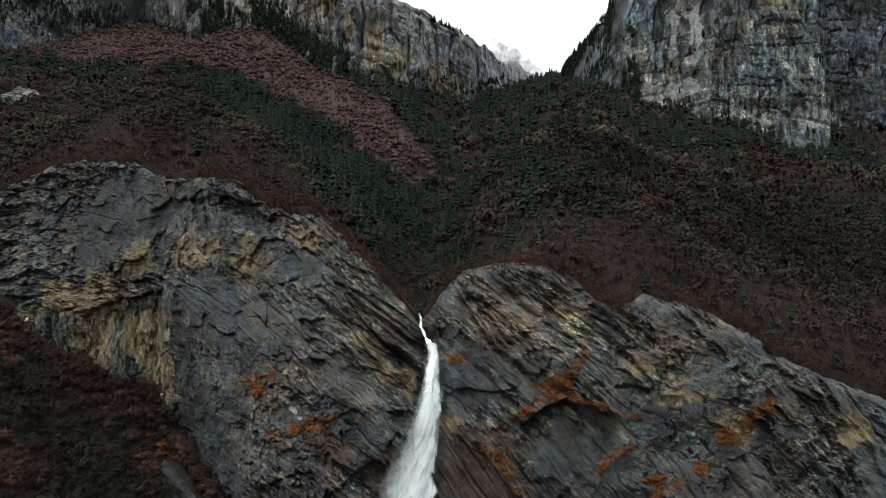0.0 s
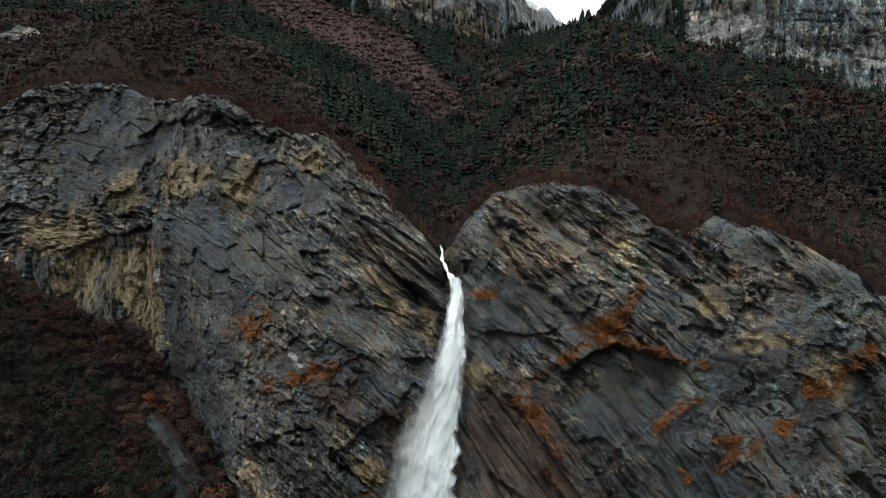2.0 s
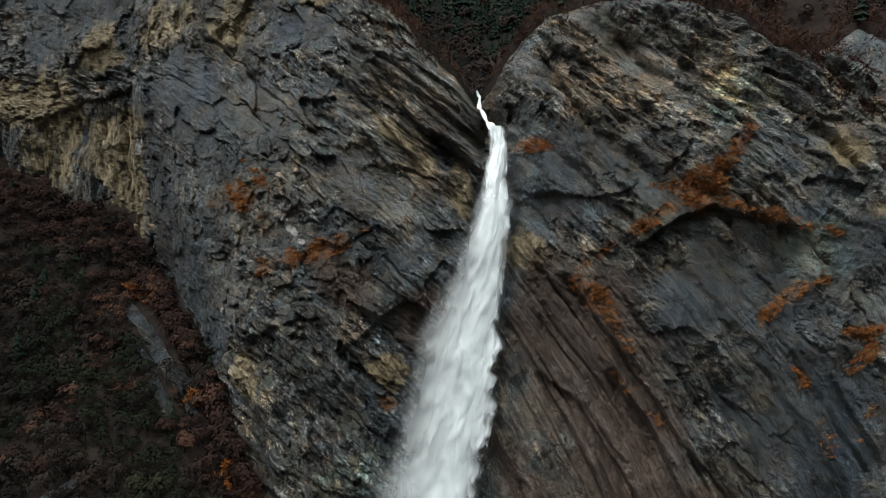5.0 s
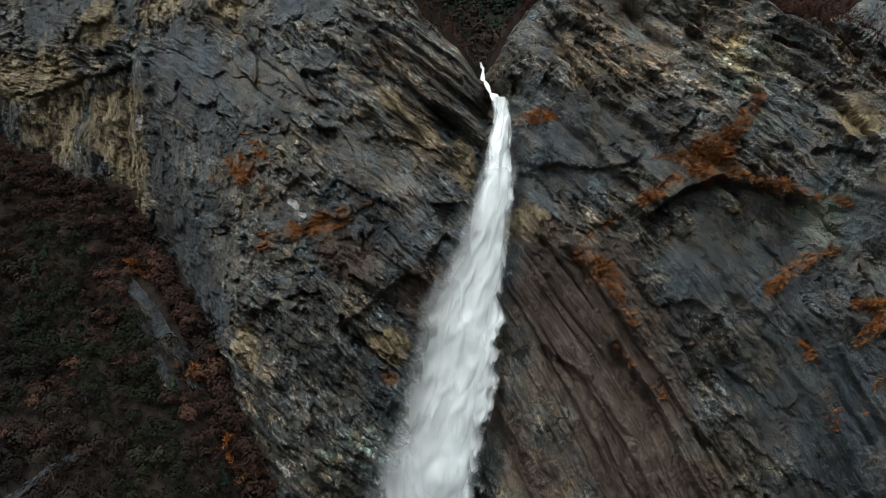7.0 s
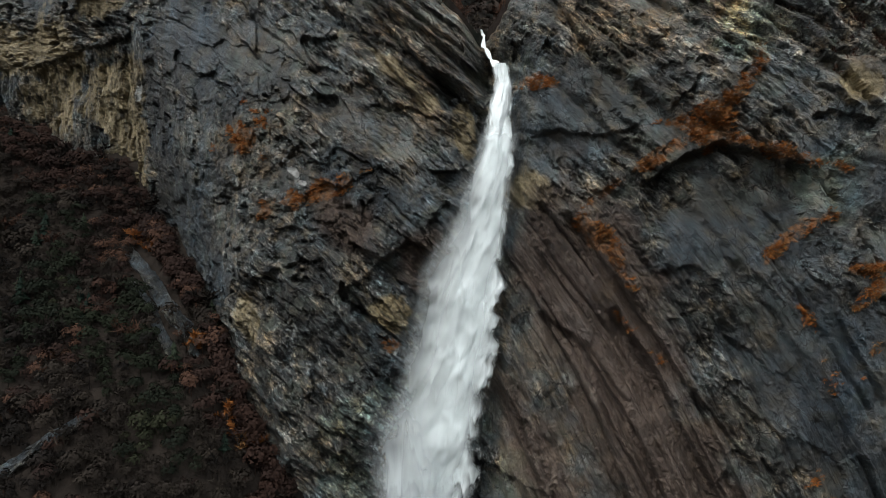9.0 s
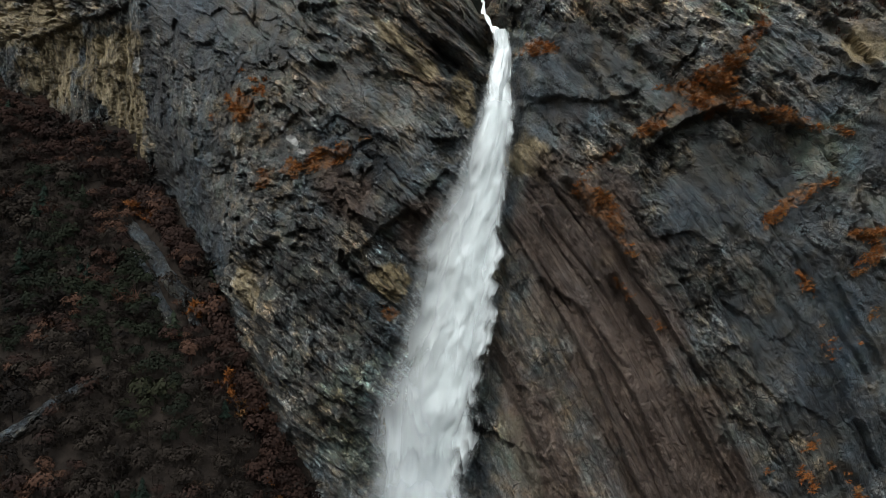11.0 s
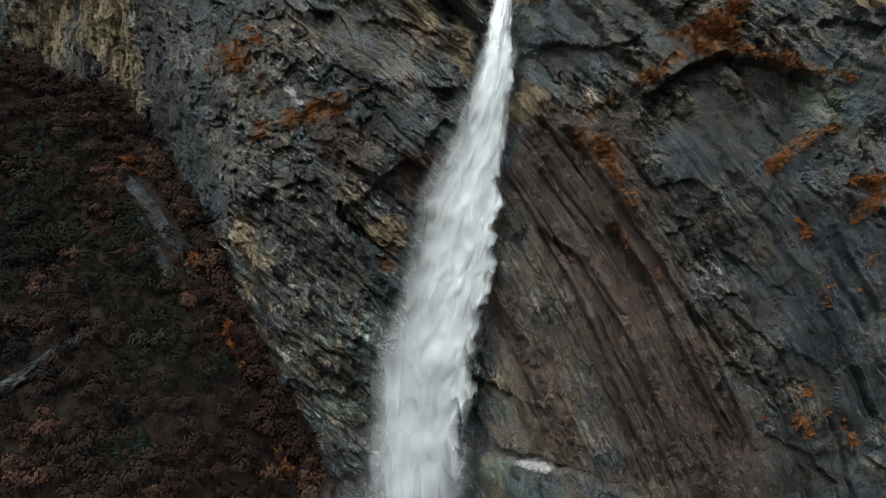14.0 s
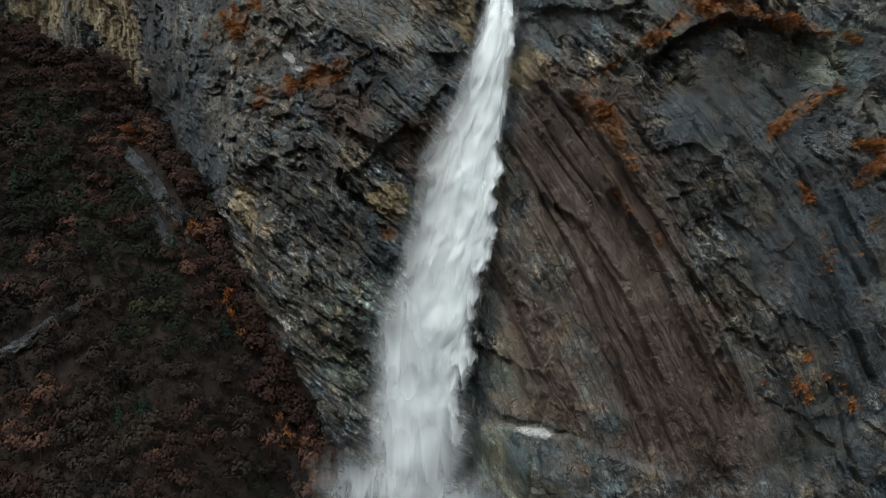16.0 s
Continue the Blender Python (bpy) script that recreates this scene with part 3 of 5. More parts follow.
def relief(x, z):
    """How far the rock stands out from the plain face."""
    s, r = bedding(x, z)
    slab = patch_mask(x, z, [(34, 50, 34, 84, 20)], 0.1)
    order = np.maximum(np.maximum(slab, 0.45 * patch_mask(x, z, [(76, 60, 34, 74, 22)], 0.15)), np.maximum(0.16 * patch_mask(x, z, [(60, 175, 90, 48, -12)], 0.2), 0.9 * patch_mask(x, z, [(-40, 182, 30, 24, -38)], 0.2)))
    broken = shattered(x, z)
    s, r = np.where(broken, z + 0.35 * x, s), np.where(broken, 2.0 * x - z, r)
    s = s + 1.3 * fractal(x / 8, z / 8, 3, 91) * (1 - 0.8 * order)
    r = r + 1.6 * fractal(x / 7, z / 7, 3, 95)
    calm = ease(-0.12, 0.3, fractal(s / 15, r / 40, 3, 171)) * (1 - 0.55 * order) * (0.45 + 0.55 * ease(-25, 0, x))
    calm = np.maximum(calm, patch_mask(x, z, [(22, 148, 20, 12, 0), (66, 118, 16, 18, 10), (96, 74, 22, 34, 20), (-118, 188, 50, 17, -12), (20, 92, 8, 18, 22), (-52, 150, 20, 9, -30)] + SLATE_SHADE, 0.3))
    calm = np.maximum(calm, 0.75 * slab)
    calm = calm * (1 - 0.65 * patch_mask(x, z, [(14, 116, 12, 16, 0)], 0.3))
    busy = 1 - 0.88 * calm
    lay = 1 - 0.7 * broken
    soft = busy * (1 - 0.55 * broken)
    h = lay * ((1.5 + 1.6 * order + 1.6 * slab) * ledges(s, r, 9.5, 101, 48) + (0.9 * busy + 0.7 * order * (1 - 0.8 * slab)) * ledges(s, r, 3.4, 111, 14))
    h = h - 2.0 * lay * seams(s, r, 12, 301, 0.9, 40) - 1.8 * slab * seams(s, r * 0.3, 11, 321, 0.7, 70) - 0.9 * slab * seams(s, r * 0.3, 6.0, 331, 0.5, 50) - 4.0 * order * (1 - slab) * seams(s, r * 0.3, 15, 341, 1.0, 60) - lay * (0.4 + 0.9 * order * (1 - 0.8 * slab)) * seams(s, r, 4.2, 311, 0.75, 17)
    big, k1 = plates(s / 13, r / 34, 181, 1.0)
    mid, k2 = plates(s / 4.4, r / 11, 186, 1.1)
    small, k3 = plates(s / 1.8, r / 4.2, 191, 1.0)
    h = h + (3.2 - 1.2 * broken) * big * (1 - 0.85 * slab) * (0.4 + 0.6 * busy) + 2.3 * mid * soft * (1 - 0.4 * order) + 1.0 * small * soft
    h = h + 3.4 * (1 - 0.5 * slab) * fractal(x / 38, z / 38, 3, 141) + 0.9 * soft * fractal(x / 9, z / 9, 4, 151)
    block = 0.5 * k1 + 0.6 * k2 + 0.5 * k3
    rough = busy * (1 - 0.35 * broken)
    lined = order
    h = h - hollow(x, z, ([-262, -240, -215, -198], [193, 203, 205, 213]), 3.6, 50)
    h = h - hollow(x, z, ([-106, -92, -74, -65, -39, -28], [90, 97, 100, 88, 108, 104]), 3.2, 40)
    h = h - hollow(x, z, ([-67, -56, -45], [81, 62, 40]), 2.2, 30)
    h = h - hollow(x, z, ([0, 15, 30, 41], [148, 147, 147, 149]), 2.2, 14)
    h = h - hollow(x, z, ([42, 54, 64, 74, 90], [131, 138, 142, 140, 134]), 6.0, 36)
    h = h - hollow(x, z, ([8, 20, 34, 48], [126, 108, 88, 66]), 3.0, 26)
    h = h - hollow(x, z, ([-30, -20, -12], [171, 166, 156]), 4.0, 16)
    h = h - hollow(x, z, ([-2, 8, 24], [3, 2, 1]), 3.0, 20)
    h = h - hollow(x, z, ([-212, -196, -170, -142, -112, -92], [268, 276, 271, 267, 262, 248]), 4.0, 26)
    h = h - hollow(x, z, ([-124, -116, -100, -88], [226, 238, 237, 222]), 3.0, 24)
    # long partings: the bed above stands out over the one below
    for line, depth, drop in DOME_PARTINGS + SLAB_PARTINGS:
        h = h - hollow(x, z, line, depth, drop)
    # a wet shelf sticks out at the foot
    shelf = np.interp(x, [-8, 0, 22, 40, 56], [-5, -1, 1, -3, -7]) + 0.8 * fractal(x / 5, z / 9, 3, 57)
    h = h + 4.5 * ease(0.6, -0.6, z - shelf) * ease(-10, -5, x) * (1 - ease(50, 62, x)) * (1 - 0.5 * ease(-6, -26, z - shelf))
    return h, block, rough, lined


def cliff_y(x, z):
    return face(x, z) - relief(x, z)[0] + 3.0


# ---- the cliff ----
def build_cliff():
    x = np.concatenate([np.arange(-400, -290, 1.6), np.arange(-290, -130, 0.95), np.arange(-130, 130, 0.5), np.arange(130, 285, 1.1)])
    w = np.linspace(0, 1, 450)
    X, W = np.meshgrid(x, w)
    rng = np.random.default_rng(17)
    X = X + rng.uniform(-0.36, 0.36, X.shape) * np.gradient(x)[None, :]
    W = np.clip(W + rng.uniform(-0.36, 0.36, W.shape) / 450 * (W > 0) * (W < 1), 0, 1)
    rim = rim_height(X) + 1.7 * fractal(X / 12, X * 0, 5, 61, 0.6)
    foot = np.interp(X, [-400, -290, -180, -110, -60, -20, 285], [150, 110, 75, 5, -78, -78, -78])
    Z = foot + (rim - foot) * W
    h = relief(X, Z)[0]
    fade = ease(0, 9, rim - Z)
    Y = face(X, Z) - h * (0.35 + 0.65 * fade) + 3.0 + 9.0 * (1 - ease(0, 11, rim - Z)) ** 2
    roll = np.arange(1, 6)[:, None] * np.ones_like(x)[None, :]
    X = np.concatenate([X, X[-1:] + 0 * roll])
    Y = np.concatenate([Y, Y[-1:] + roll * 2.0])
    Z = np.concatenate([Z, Z[-1:] + 0.4 * roll - 0.12 * roll ** 2])
    s, r = bedding(X, Z)
    streak = np.maximum(0.6 * patch_mask(X, Z, [(-215, 215, 60, 80, 0), (-130, 235, 60, 34, -14), (82, 138, 12, 20, 0), (-225, 170, 50, 60, 0), (10, -14, 24, 18, 0)]), 0.22)
    streak = np.maximum(streak, patch_mask(X, Z, [(-78, 78, 36, 24, 0), (25, 140, 20, 9, 0)]) * 0.8)
    streak = np.maximum(streak, patch_mask(X, Z, [(-168, 145, 24, 60, 0)]))
    _, block, rough, lined = relief(X, Z)
    attrs = dict(bed=s, strike=r, block=block, rough=rough, order=lined, broken=shattered(X, Z), ochre=1.25 * patch_mask(X, Z, OCHRE + OCHRE_MORE), brown=patch_mask(X, Z, BROWN, 0.25), scrub=patch_mask(X, Z, SCRUB, 0.8),
                 pale=patch_mask(X, Z, PALE), warm=patch_mask(X, Z, WARM, 0.5), algae=patch_mask(X, Z, ALGAE), streak=streak, slate_shade=patch_mask(X, Z, SLATE_SHADE + DARK_WET, 0.4), step=lined)
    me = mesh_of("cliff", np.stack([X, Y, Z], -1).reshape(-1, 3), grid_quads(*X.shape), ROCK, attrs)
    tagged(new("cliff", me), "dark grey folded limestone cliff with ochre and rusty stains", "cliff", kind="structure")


# ---- slopes, valley floor and mountains ----
BEECH_LOW = ([-900, -630, -452, -291, -207, -143, -82, -35, 0], [1090, 1071, 1000, 783, 775, 755, 678, 640, 720])
BEECH_HIGH = ([-900, -234, -153, -72, -42, 0, 20], [1500, 1060, 960, 885, 800, 738, 700])


def beech_slope(x, y):
    """Where the reddish beech wood stands."""
    wob = 16 * fractal(x / 40, y / 40, 3, 73)
    return ease(-8, 10, y - np.interp(x, *BEECH_LOW) + wob) * (1 - ease(-8, 10, y - np.interp(x, *BEECH_HIGH) + wob)) * (1 - ease(-14, 4, x))


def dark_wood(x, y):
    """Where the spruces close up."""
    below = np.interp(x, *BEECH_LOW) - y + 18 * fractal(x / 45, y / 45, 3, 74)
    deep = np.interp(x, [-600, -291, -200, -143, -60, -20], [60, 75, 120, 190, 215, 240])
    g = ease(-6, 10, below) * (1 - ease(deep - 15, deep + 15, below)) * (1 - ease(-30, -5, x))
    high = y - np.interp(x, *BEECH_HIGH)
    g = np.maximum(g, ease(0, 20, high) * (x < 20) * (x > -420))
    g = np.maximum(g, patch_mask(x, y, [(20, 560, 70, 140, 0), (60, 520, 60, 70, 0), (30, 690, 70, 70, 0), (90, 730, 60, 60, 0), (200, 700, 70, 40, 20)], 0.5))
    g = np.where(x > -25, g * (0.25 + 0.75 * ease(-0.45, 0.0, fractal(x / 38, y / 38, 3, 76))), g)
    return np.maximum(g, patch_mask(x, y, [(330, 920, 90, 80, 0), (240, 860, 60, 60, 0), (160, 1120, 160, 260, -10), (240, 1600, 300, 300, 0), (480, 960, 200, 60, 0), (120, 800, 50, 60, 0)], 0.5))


def build_upland():
    x = np.concatenate([np.arange(-1300, -420, 20.0), np.arange(-420, 285, 4.0), np.arange(285, 1300, 20.0)])
    v = np.concatenate([[-8], np.arange(0, 300, 4.0), np.arange(300, 900, 8.0), np.arange(900, 1330, 20.0)])
    X, V = np.meshgrid(x, v)
    Y = face(X, rim_height(X)) + 6 + V
    Z = np.where(V < 0, rim_height(X) - 40, upland(X, Y))
    Y = np.where(V < 0, Y + 18, Y)
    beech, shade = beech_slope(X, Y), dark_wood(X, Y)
    me = mesh_of("hillside", np.stack([X, Y, Z], -1).reshape(-1, 3), grid_quads(*X.shape), SOIL, dict(beech=beech, shaded_moss=shade), True)
    tagged(new("hillside", me), "steep wooded mountainside of brown leaf litter above the cliff", "hillside", kind="structure")


def build_ground():
    x = np.concatenate([np.linspace(-4000, -440, 30), np.arange(-430, 300, 5.0), np.linspace(310, 4000, 30)])
    y = np.concatenate([np.linspace(-4200, 90, 40), np.arange(100, 560, 4.0)])
    X, Y = np.meshgrid(x, y)
    Z = talus(X, Y)
    # unseen slope behind the viewpoint, raised to keep low sky light off the cliff
    unseen_slope = 1500 * (1 - ease(-2600, -500, Y)) + 40 * fractal(X / 300, Y / 300, 4, 15) * (1 - ease(-900, -400, Y))
    me = mesh_of("ground", np.stack([X, Y, Z + unseen_slope], -1).reshape(-1, 3), grid_quads(*X.shape), SPUR_SOIL, None, True)
    tagged(new("ground", me), "dark brown valley ground rising to a wooded spur", "ground", kind="structure")


WEST = ([-1000, -725, -700, -675, -610, -525, -428, -290, -234, -153, -73, -22, 45, 80, 130, 250], [1400, 1075, 1122, 1160, 1315, 1255, 1198, 1085, 1040, 985, 1025, 1075, 1150, 1220, 1420, 1765])
WEST_TOP = ([-1300, -300, -127, -76, -41, 16, 69, 113, 191, 250], [1160, 912, 766, 730, 734, 738, 733, 772, 862, 900])
EAST = ([240, 262, 270, 282, 300, 348, 378, 386, 467, 566, 590, 662, 800], [1600, 1420, 1300, 1120, 1045, 1015, 990, 965, 980, 990, 1015, 1020, 1060])
EAST_TOP = ([240, 263, 269, 276, 287, 293, 330, 800], [740, 770, 762, 745, 752, 790, 960, 1150])


def build_wall(name, plan, tops, low, label, step, seed, tan, base_noise=1.0):
    x = np.arange(plan[0][0], plan[0][-1], step)
    zs = np.concatenate([np.linspace(low, 480, 10), np.arange(482, 780, 2.2), np.linspace(784, 1150, 24)])
    X, Z = np.meshgrid(x, zs)
    top = np.interp(X, *tops) + 9 * fractal(X / 40, X * 0, 4, seed)
    Z = np.minimum(Z, top)
    s = Z + 0.06 * X + 5 * fractal(X / 120, Z / 120, 3, seed + 3)
    wx = X + 5 * fractal(X / 30, Z / 60, 3, seed + 4)
    h = 6 * ledges(s, X, 34, seed + 5, 160) + 2.2 * ledges(s, X, 9, seed + 7, 60) + 12 * ledges(wx, s, 44, seed + 9, 160) + 8 * ledges(wx, s, 14, seed + 11, 90)
    big, k1 = plates(wx / 26, Z / 50, seed + 31, 0.9)
    small, k2 = plates(wx / 9, Z / 16, seed + 36, 0.9)
    h = h + 7 * big + 2.5 * small - 10 * seams(wx, s, 24, seed + 41, 2.4, 90) - 3.5 * seams(s, wx, 17, seed + 45, 1.9, 70) - 4 * seams(wx, s, 9, seed + 47, 1.5, 40)
    h = h + 12 * fractal(X / 130, Z / 200, 4, seed + 13) + 1.5 * fractal(X / 16, Z / 30, 4, seed + 15)
    Y = np.interp(X, *plan) - h * base_noise + 14 + 30 * (1 - ease(0, 26, top - Z)) ** 2
    ochre = 0.25 + 0.75 * ease(-0.1, 0.5, fractal(X / 26, Z / 110, 3, seed + 17))
    zero = X * 0
    if seed == 201:
        ochre = 0.12 + 1.3 * patch_mask(X, Z, [(-205, 690, 10, 30, 0), (-180, 672, 12, 38, 0), (-142, 645, 8, 26, 0), (-104, 625, 14, 44, 0), (-66, 608, 16, 40, 0), (-12, 604, 14, 40, 0), (16, 596, 12, 34, 0), (-260, 700, 14, 20, 0)], 0.5)
        tan = 1.0
    if seed == 201:
        pale_spots = patch_mask(X, Z, [(119, 714, 30, 6, 20), (165, 752, 34, 5, 28), (-38, 702, 16, 5, -10), (80, 690, 10, 4, -20), (60, 720, 8, 4, 0)], 0.3)
    else:
        pale_spots = 0.9 * patch_mask(X, Z, [(345, 556, 36, 22, 0), (378, 640, 7, 44, 0), (352, 650, 8, 50, 0), (545, 500, 40, 22, 0), (470, 490, 14, 14, 0), (590, 500, 12, 20, 0)], 0.5)
    if seed == 251:
        ochre = 0.1 + 1.2 * patch_mask(X, Z, [(505, 690, 26, 34, 0), (352, 585, 8, 14, 0), (440, 640, 14, 16, 0)], 0.5)
        tan = 0.8
    streak = zero + (0.35 if seed == 201 else 0.75)
    pale = (0.6 if seed == 201 else 0.25) * ease(0.05 if seed == 201 else 0.25, 0.8, fractal(X / 45, Z / 60, 3, seed + 21))
    # beyond x 566 the rock is coloured darker, as the side turned from the light
    attrs = dict(bed=wx * 0.6, strike=s * 0.6, broken=zero, rough=0.85 + zero, order=zero, block=0.7 * k1 + 0.6 * k2, ochre=ochre * tan, streak=streak, pale=np.maximum(pale, pale_spots), brown=zero, scrub=zero, algae=zero + (0.6 if seed == 251 else 0.0), slate_shade=np.maximum((0.25 if seed == 201 else 0.5) * ease(0.1, 0.5, fractal(X / 90, Z / 90, 3, seed + 23)), np.maximum(np.maximum(ease(566, 574, X), 0.9 * (1 - ease(-600, -560, X))), (seed == 251) * (1 - ease(288, 300, X)))))
    me = mesh_of(name, np.stack([X, Y, Z], -1).reshape(-1, 3), grid_quads(*X.shape), FAR_ROCK, attrs)
    return tagged(new(name, me), label, "rock face", kind="structure")


def build_mountains():
    build_wall("rock_face_west", WEST, WEST_TOP, 400, "tall pale grey limestone face with ochre streaks", 1.7, 201, 0.62)
    build_wall("rock_face_east", EAST, EAST_TOP, 380, "tall grey limestone face with vertical water streaks", 1.5, 251, 0.3)
    x = np.arange(-600, 1700, 16.0)
    X, W = np.meshgrid(x, np.linspace(0, 1, 60))
    top = np.interp(X, [-600, 100, 285, 335, 410, 660, 1700], [1560, 1760, 1890, 1860, 1800, 1640, 1540]) + 22 * fractal(X / 60, X * 0, 4, 301)
    Z = 800 + (top - 800) * W
    Y = 3550 + 150 * W + 60 * fractal(X / 120, Z / 120, 5, 303)
    me = mesh_of("snow_mountain", np.stack([X, Y, Z], -1).reshape(-1, 3), grid_quads(*X.shape), SNOW, None, True)
    tagged(new("snow_mountain", me), "distant snow-covered mountain ridge behind the pass", "mountain", kind="structure")


build_cliff()
build_upland()
build_ground()
build_mountains()


# ---- plants ----
def ribbon(a, b, wide, rng):
    """A thin three-cornered twig from a to b."""
    a, b = np.array(a), np.array(b)
    side = np.cross(b - a, rng.normal(size=3))
    side = side / (np.linalg.norm(side) + 1e-6) * wide
    return [a - side, a + side, b]


def stem(points, radii, sides=5):
    verts, faces = [], []
    for p, r in zip(points, radii):
        for i in range(sides):
            t = 2 * math.pi * i / sides
            verts.append((p[0] + r * math.cos(t), p[1] + r * math.sin(t), p[2]))
    for k in range(len(points) - 1):
        for i in range(sides):
            a, b = k * sides + i, k * sides + (i + 1) % sides
            faces += [(a, b, b + sides), (a, b + sides, a + sides)]
    return verts, faces


def conifer_shape(seed, tall, boughs, spread=0.2, rings=4, sides=6):
    """Trunk, and drooping boughs round a ragged core, of a spruce, as corner lists."""
    rng = np.random.default_rng(seed)
    trunk = stem([(0, 0, -0.6), (0, 0, tall * 0.5), (0, 0, tall * 0.97)], [tall * 0.016, tall * 0.010, 0.03], 4)
    tri = []
    for k in range(rings):
        z0, z1 = tall * (0.12 + 0.8 * k / rings), tall * (0.12 + 0.8 * (k + 1.25) / rings)
        r0 = tall * spread * 0.72 * (1 - k / rings) ** 0.9 + 0.2
        for i in range(sides):
            t0, t1 = 2 * math.pi * (i + 0.5 * k) / sides, 2 * math.pi * (i + 1 + 0.5 * k) / sides
            q0, q1 = r0 * rng.uniform(0.75, 1.2), r0 * rng.uniform(0.75, 1.2)
            d = rng.uniform(-0.05, 0.05) * tall
            tri.append([np.array([q0 * math.cos(t0), q0 * math.sin(t0), z0 + d]), np.array([q1 * math.cos(t1), q1 * math.sin(t1), z0 - d]), np.array([0, 0, min(z1, tall)])])
    for i in range(boughs):
        f = rng.uniform(0, 1) ** 1.25
        z = tall * (0.10 + 0.86 * f)
        q = (tall * spread * (1 - f) ** 0.85 + 0.3) * rng.uniform(0.7, 1.25)
        t = rng.uniform(0, 2 * math.pi)
        tip = np.array([q * math.cos(t), q * math.sin(t), z - q * rng.uniform(0.2, 0.7)])
        w = 0.3 * q
        px, py = -math.sin(t) * w, math.cos(t) * w
        root = np.array([0, 0, z + 0.25 * q])
        m = tip * 0.5 + root * 0.5
        tri.append([root, m + (px, py, -0.25 * q), tip])
        tri.append([root, tip, m + (-px, -py, -0.25 * q)])
    crown = np.array(tri).reshape(-1, 3)
    return trunk, (crown, np.arange(len(crown)).reshape(-1, 3))


def bare_shape(seed, tall, limbs, twigs, wide, spread=0.36, low=0.25, stemmed=True):
    """Trunk with limbs, and a crown of many thin twigs."""
    rng = np.random.default_rng(seed)
    lean = rng.normal(size=2) * 0.05 * tall
    tv, tf = stem([(0, 0, -0.6), (lean[0] * 0.4, lean[1] * 0.4, tall * 0.4), (lean[0], lean[1], tall * 0.85)], [tall * 0.018, tall * 0.012, 0.03], 4)
    tv, tf = list(tv), list(tf)
    tri = []
    for i in range(limbs):
        t = rng.uniform(0, 2 * math.pi)
        z0 = tall * rng.uniform(low, 0.75)
        a = np.array([lean[0] * z0 / tall, lean[1] * z0 / tall, z0])
        q = tall * spread * rng.uniform(0.55, 1.1)
        b = a + np.array([q * math.cos(t), q * math.sin(t), tall * rng.uniform(0.10, 0.32)])
        if stemmed:
            n0 = len(tv)
            tv += [tuple(p) for p in ribbon(a, b, 0.012 * tall, rng)]
            tf.append((n0, n0 + 1, n0 + 2))
        for j in range(twigs):
            p = a + (b - a) * rng.uniform(0.25, 1.0)
            e = p + rng.normal(size=3) * tall * 0.10 + np.array([math.cos(t), math.sin(t), 0.9]) * tall * 0.06
            tri += ribbon(p, e, wide * rng.uniform(0.6, 1.3), rng)
    crown = np.array(tri)
    return (tv, tf), (crown, np.arange(len(crown)).reshape(-1, 3))


def puff_shape(seed, tall, count, size, wide=0.36):
    """A leafless tree seen from afar: a short trunk under a rounded, gappy crown of twig ends."""
    rng = np.random.default_rng(seed)
    trunk = stem([(0, 0, -0.6), (0, 0, tall * 0.6)], [tall * 0.018, tall * 0.008], 3)
    tri = []
    knots = [rng.normal(size=3) * (0.5, 0.5, 0.4) for k in range(4)]
    for i in range(count):
        d = rng.normal(size=3) + 0.6 * knots[i % 4]
        d = d / np.linalg.norm(d) * rng.uniform(0.35, 1.0) ** 0.4
        d[2] = d[2] if d[2] > -0.25 else -0.6 * d[2]
        c = np.array([d[0] * wide * tall, d[1] * wide * tall, tall * (0.6 + 0.38 * d[2])])
        n = np.array([d[0], d[1], 0.45 * d[2] + 0.25]) + 0.15 * rng.normal(size=3)
        a = np.cross(n, rng.normal(size=3))
        a = a / np.linalg.norm(a)
        b = np.cross(n, a) / np.linalg.norm(n)
        k = size * rng.uniform(0.6, 1.3)
        tri += [c - k * a - 0.5 * k * b, c + k * a - 0.5 * k * b, c + 1.1 * k * b]
    crown = np.array(tri)
    return trunk, (crown, np.arange(len(crown)).reshape(-1, 3))


def tuft_shape(seed, blades, long):
    rng = np.random.default_rng(seed)
    tri = []
    for i in range(blades):
        t = rng.uniform(math.pi, 2 * math.pi)
        out = np.array([math.cos(t), math.sin(t), rng.uniform(-0.5, 0.9)])
        root = rng.normal(size=3) * (0.5, 0.15, 0.3)
        tri += ribbon(root, root + out * long * rng.uniform(0.5, 1.0), 0.16, rng)
    v = np.array(tri)
    return v, np.arange(len(v)).reshape(-1, 3)


